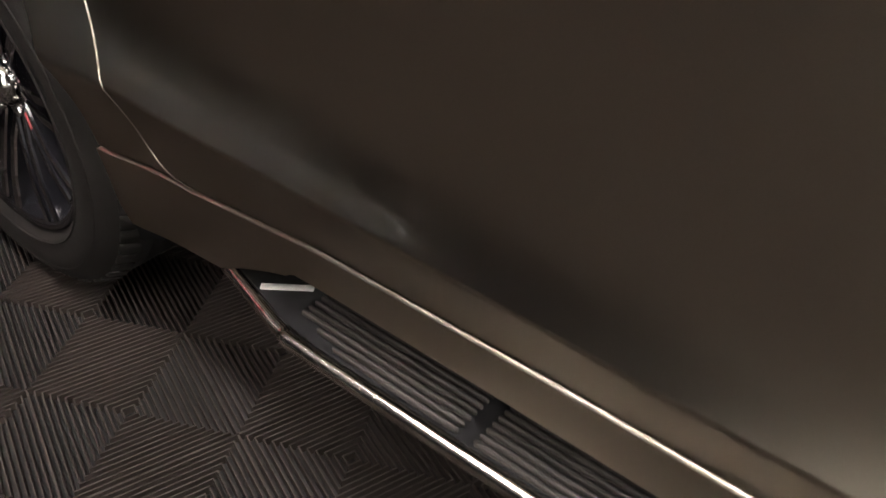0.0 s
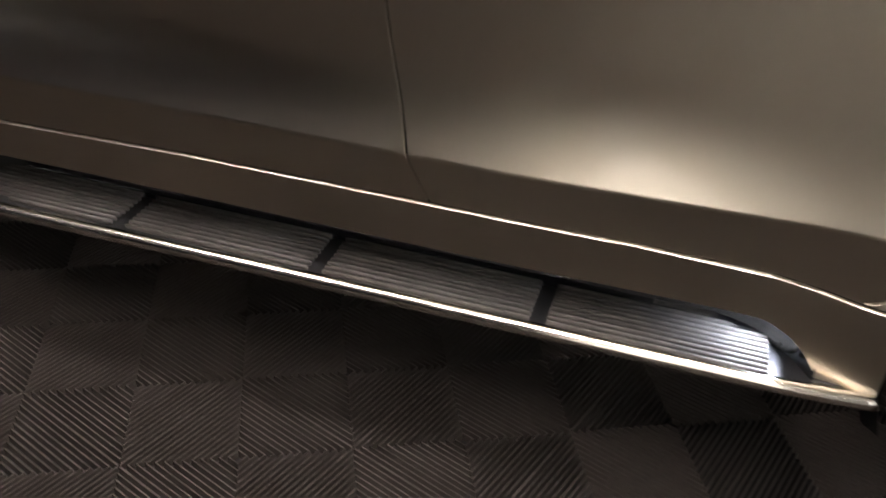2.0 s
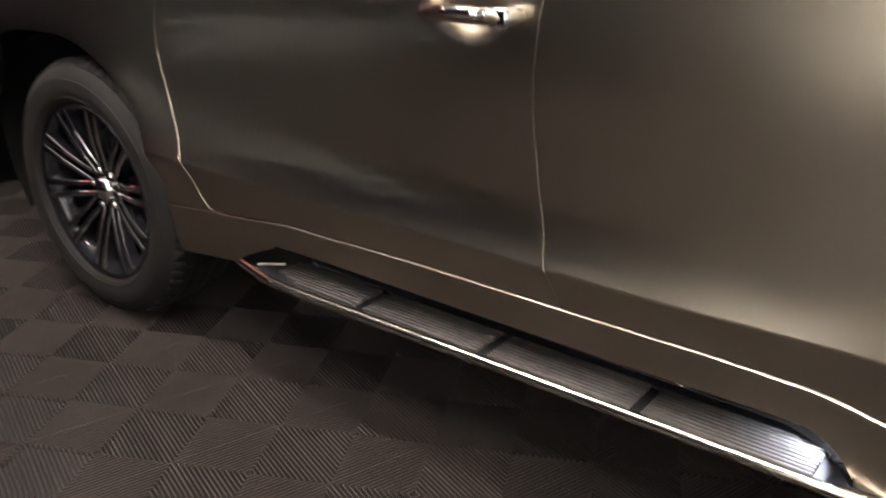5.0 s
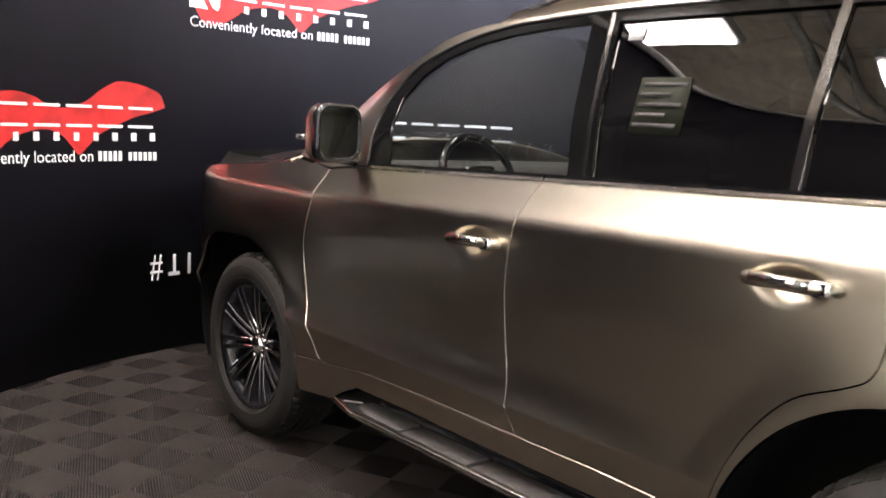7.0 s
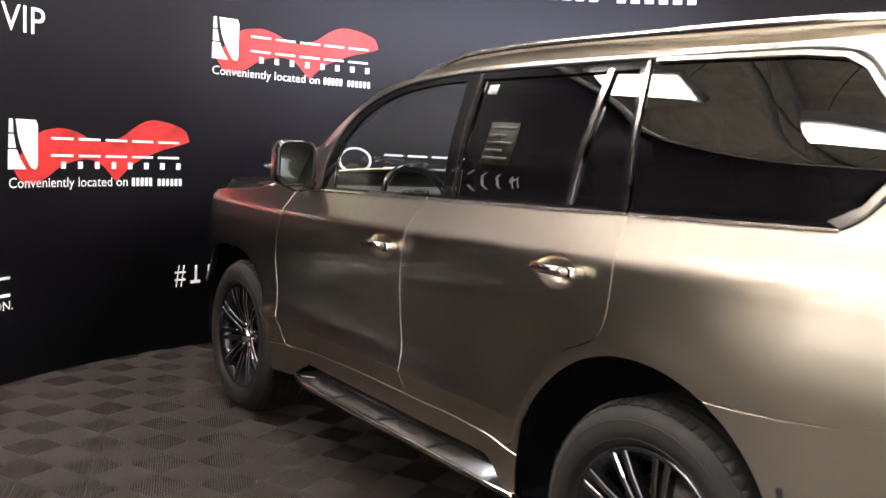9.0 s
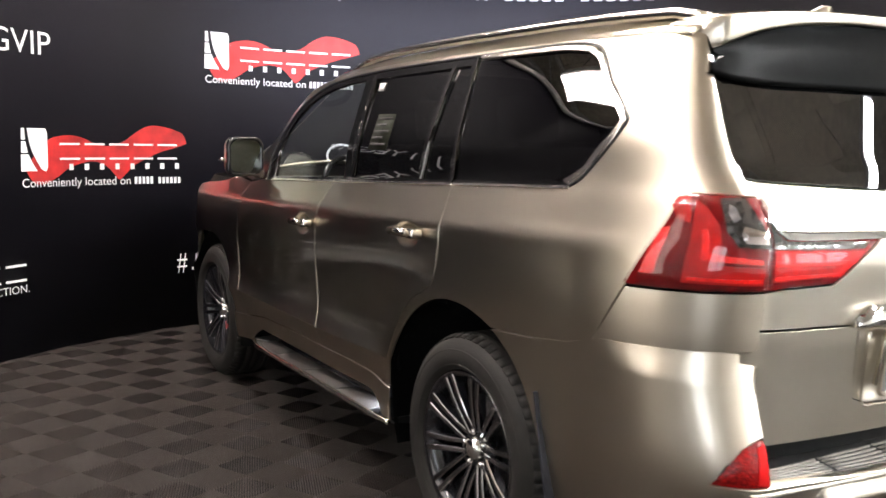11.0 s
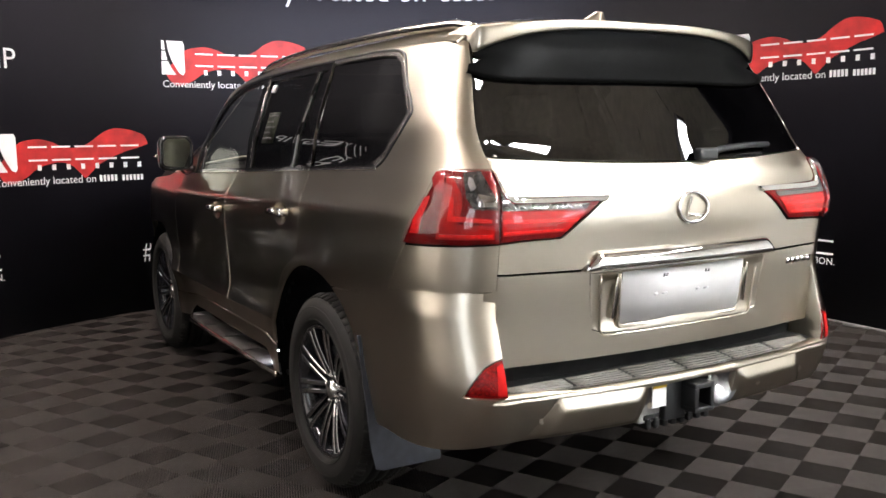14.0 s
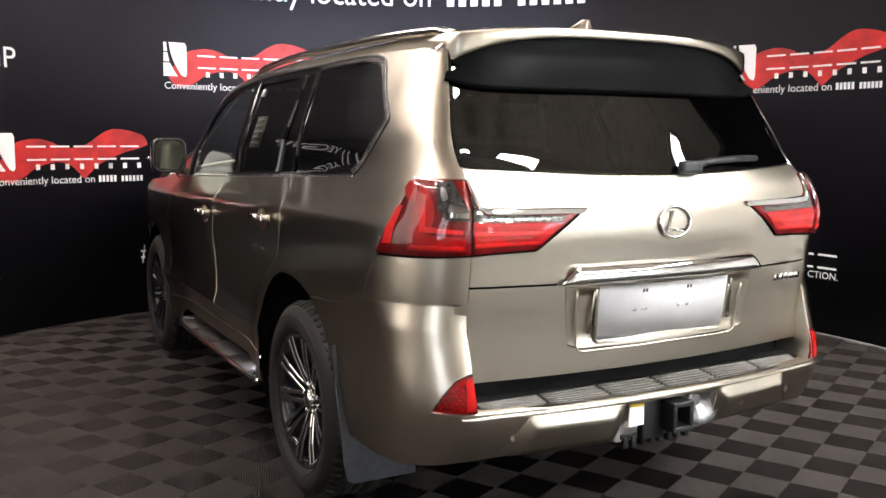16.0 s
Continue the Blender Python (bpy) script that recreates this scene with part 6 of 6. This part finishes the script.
def ribbon_logo(s, z):
    """The printed logo: a white block, a red ribbon, rows of white shapes. s, z: its lower left corner."""
    sign = thing("wall_logo", "white and red ribbon logo printed on the dark backdrop wall", "sign", "ribbon logos", at=on_wall(s - 0.611, z))
    holder = sign.matrix_basis.inverted()
    top = smooth_line([(-0.20, 0.29), (-0.26, 0.325), (-0.40, 0.345), (-0.52, 0.325), (-0.62, 0.285), (-0.74, 0.275), (-0.86, 0.31), (-0.98, 0.385), (-1.09, 0.425), (-1.22, 0.415), (-1.33, 0.385), (-1.37, 0.36), (-1.395, 0.305)], 4)
    low = smooth_line([(-1.395, 0.295), (-1.30, 0.265), (-1.18, 0.235), (-1.06, 0.19), (-0.95, 0.14), (-0.88, 0.085), (-0.815, 0.035), (-0.77, 0.075), (-0.70, 0.135), (-0.60, 0.165), (-0.48, 0.150), (-0.38, 0.115), (-0.30, 0.065), (-0.20, 0.020), (-0.11, 0.025), (-0.06, 0.075), (-0.03, 0.13)], 4)
    kids = [wall_print([(s + a * 0.94, z + b) for a, b in top + low], CLOTH_RED, sign, "ribbon", "red ribbon", off=0.003)]
    curve = smooth_line([(-0.055, 0.385), (-0.075, 0.28), (-0.115, 0.19), (-0.165, 0.115)], 5)
    wall_print([(s + a * 0.94, z + b) for a, b in [(-0.215, 0.355), (-0.20, 0.385)] + curve + [(-0.20, 0.102), (-0.215, 0.13)]], WHITE, sign, "logo_mark", "white block", off=0.0055)
    wall_print([(s + a * 0.94, z + b) for a, b in [(0, 0.105), (-0.13, 0.105), (-0.09, 0.16), (-0.06, 0.215), (-0.002, 0.215)]], WHITE, sign, "logo_mark", off=0.0055)
    wall_print([(s + a * 0.94, z + b) for a, b in [(-0.004, 0.225), (-0.055, 0.225), (-0.038, 0.30), (-0.006, 0.30)]], WHITE, sign, "logo_mark", off=0.0055)
    wall_print([(s + a * 0.94, z + b) for a, b in [(-0.006, 0.31), (-0.036, 0.31), (-0.03, 0.385), (-0.008, 0.385)]], WHITE, sign, "logo_mark", off=0.0055)
    word_shapes(s - 0.282, s - 1.255, z + 0.178, z + 0.292, 0.014, sign)
    bars_row(8, s - 0.324, s - 1.292, z + 0.108, z + 0.150, 0.26, sign, "plain_bar")
    lettering("Conveniently located on", s - 0.005, s - 0.851, z + 0.0, 0.058, sign)
    bars_row(5, s - 0.879, s - 1.039, z + 0.0, z + 0.052, 0.62, sign, "plain_bar")
    bars_row(6, s - 1.072, s - 1.264, z + 0.0, z + 0.046, 0.62, sign, "plain_bar")
    settle(sign)


def settle(sign):
    """Children were built in world places: hang them under the sign without moving them."""
    inv = Matrix.Translation(sign.location).inverted()
    for o in sign.children:
        o.matrix_parent_inverse = inv


def hash_sign(s, z):
    sign = thing("wall_text", "white hashtag lettering printed on the dark backdrop wall", "sign", "hashtag prints", at=on_wall(s - 0.7, z))
    lettering("#", s, s - 0.085, z, 0.15, sign)
    bars_row(5, s - 0.115, s - 0.62, z, z + 0.125, 0.17, sign, "plain_bar")
    wall_print(bar(s - 0.125, s - 0.20, z, z + 0.022), WHITE, sign, "plain_bar", off=0.006)
    lettering("YEGVIP", s - 0.65, s - 1.35, z, 0.15, sign)
    settle(sign)


def slogan_sign(s, z):
    """Plain word shapes and an oval over a slogan of which the last letters show; s is its right end."""
    sign = thing("wall_slogan", "white emblem, plain word shapes and slogan printed on the wall", "sign", "slogan prints", at=on_wall(s + 0.6, z))
    word_shapes(s + 0.98, s - 0.005, z + 0.075, z + 0.19, 0.016, sign)
    ring = [(0.135 * math.cos(k * math.tau / 28), 0.10 * math.sin(k * math.tau / 28)) for k in range(28)]
    for k in range(28):
        a, b = ring[k], ring[(k + 1) % 28]
        wall_print([(s + 1.2 + a[0], z + 0.13 + a[1]), (s + 1.2 + b[0], z + 0.13 + b[1]), (s + 1.2 + b[0] * 0.87, z + 0.13 + b[1] * 0.85), (s + 1.2 + a[0] * 0.87, z + 0.13 + a[1] * 0.85)], WHITE, sign, "emblem_ring")
    lettering("CTION.", s + 0.255, s, z, 0.052, sign)
    bars_row(12, s + 1.0, s + 0.30, z, z + 0.05, 0.4, sign, "plain_bar", gaps=(5, 8))
    settle(sign)


ribbon_logo(7.735, 1.112)
ribbon_logo(6.265, 1.880)
ribbon_logo(1.130, 1.848)
hash_sign(8.835, 1.975)
hash_sign(6.515, 0.438)
slogan_sign(7.705, 0.425)
slogan_sign(0.135, 0.425)
slogan_sign(3.9, 1.20)
sign = thing("wall_headline", "large white lettering along the top of the wall", "sign", at=on_wall(4.4, 2.68))
lettering("Conveniently located on", 6.42, 3.86, 2.675, 0.21, sign)
bars_row(5, 3.73, 3.19, 2.675, 2.865, 0.62, sign, "plain_bar")
bars_row(6, 3.08, 2.43, 2.675, 2.845, 0.62, sign, "plain_bar")
settle(sign)

# ---------------------------------------------------------------- floor tiles
ANGLE, QUAD, PHASE = radians(26.0), 0.201, Vector((-0.0938, 0.0027))


def tile_mesh(name="tile"):
    """A vented tile of two by two fields, with slanting ribs that turn from field to field. Ribs are open towards the dark floor below."""
    co, fs = [], []
    step, deep = 0.201 / 13, -0.015

    def strip(flip, c, w):
        """The outline of a slanting strip across one field."""
        ends = []
        for d in (c - w / 2, c + w / 2):
            ends.append(((max(0, -d), max(0, d)), (min(QUAD, QUAD - d), min(QUAD, QUAD + d))))
        if min(ends[0][1][0] - ends[0][0][0], ends[1][1][0] - ends[1][0][0]) < 0.002:
            return None
        quad = [ends[0][0], ends[0][1], ends[1][1], ends[1][0]]
        return [(QUAD - x, y) for x, y in quad][::-1] if flip else quad

    def rib(cx, cy, flip, c, w):
        crown, foot = strip(flip, c, w), strip(flip, c, w + 0.0036)
        if crown is None or foot is None:
            return
        k = len(co)
        co.extend([(cx + x, cy + y, 0.0) for x, y in crown] + [(cx + x, cy + y, deep) for x, y in foot])
        fs.append((k, k + 1, k + 2, k + 3))
        for i in range(4):
            j = (i + 1) % 4
            fs.append((k + i, k + 4 + i, k + 4 + j, k + j))

    for fx in range(2):
        for fy in range(2):
            for i in range(-12, 13):
                rib(fx * QUAD, fy * QUAD, (fx + fy) % 2 == 0, i * step, 0.0037 if i else 0.0056)
    me = bpy.data.meshes.new(name)
    me.from_pydata(co, [], fs)
    me.materials.append(TILE)
    return me


def tile_inside(p):
    q = Vector((p.x, p.y)) - CENTRE
    n1 = Vector((math.cos(TURN_END), math.sin(TURN_END)))
    n2 = Vector((math.cos(-0.15), math.sin(-0.15)))
    g1 = Vector((-n1.y, n1.x))
    if q.dot(n1) > RADIUS + 0.05 or q.dot(n2) > RADIUS + 0.05:
        return False
    a = math.atan2(q.y, q.x)
    if -0.15 < a < TURN_END and q.length > RADIUS + 0.05:
        return False
    return (-4.4 if p.x < 0.3 else -3.1) < p.y and p.x > on_wall(WALL_END, 0).x - 0.1


floor_bm = bmesh.new()
add_box(floor_bm, (8.2, 10.2, 0.012), pose(0.0, 0.3, -0.0225))
floor = tagged(part("floor", floor_bm, UNDER, None, smooth=False), "stage floor of dark grey vented tiles laid at a slant", "floor", kind="structure")
shape = tile_mesh()
spots = []
for i in range(-40, 40, 2):
    for j in range(-40, 40, 2):
        def lat(a, b):
            u, v = a * QUAD + PHASE.x, b * QUAD + PHASE.y
            return Vector((math.cos(ANGLE) * u - math.sin(ANGLE) * v, math.sin(ANGLE) * u + math.cos(ANGLE) * v, 0))
        if tile_inside(lat(i + 1, j + 1)):
            spots.append(((lat(i + 1, j + 1) - Vector((-1.3, 0.9, 0))).length, lat(i, j)))
spots.sort(key=lambda t: t[0])
for k, (_, p) in enumerate(spots[:300]):
    ob = new("tile", shape)
    ob.matrix_basis = Matrix.Translation(p) @ Matrix.Rotation(ANGLE, 4, "Z")
    ob.parent = floor
co, fs = [], []
base = [tuple(v.co) for v in shape.vertices]
polys = [tuple(p.vertices) for p in shape.polygons]
for _, p in spots[300:]:
    m = Matrix.Translation(p) @ Matrix.Rotation(ANGLE, 4, "Z")
    k = len(co)
    co += [tuple(m @ Vector(c)) for c in base]
    fs += [tuple(k + i for i in f) for f in polys]
if co:
    me = bpy.data.meshes.new("far_tiles")
    me.from_pydata(co, [], fs)
    me.materials.append(TILE)
    ob = new("far_tiles", me)
    ob.parent = floor
    ob["kind"] = "stuff"
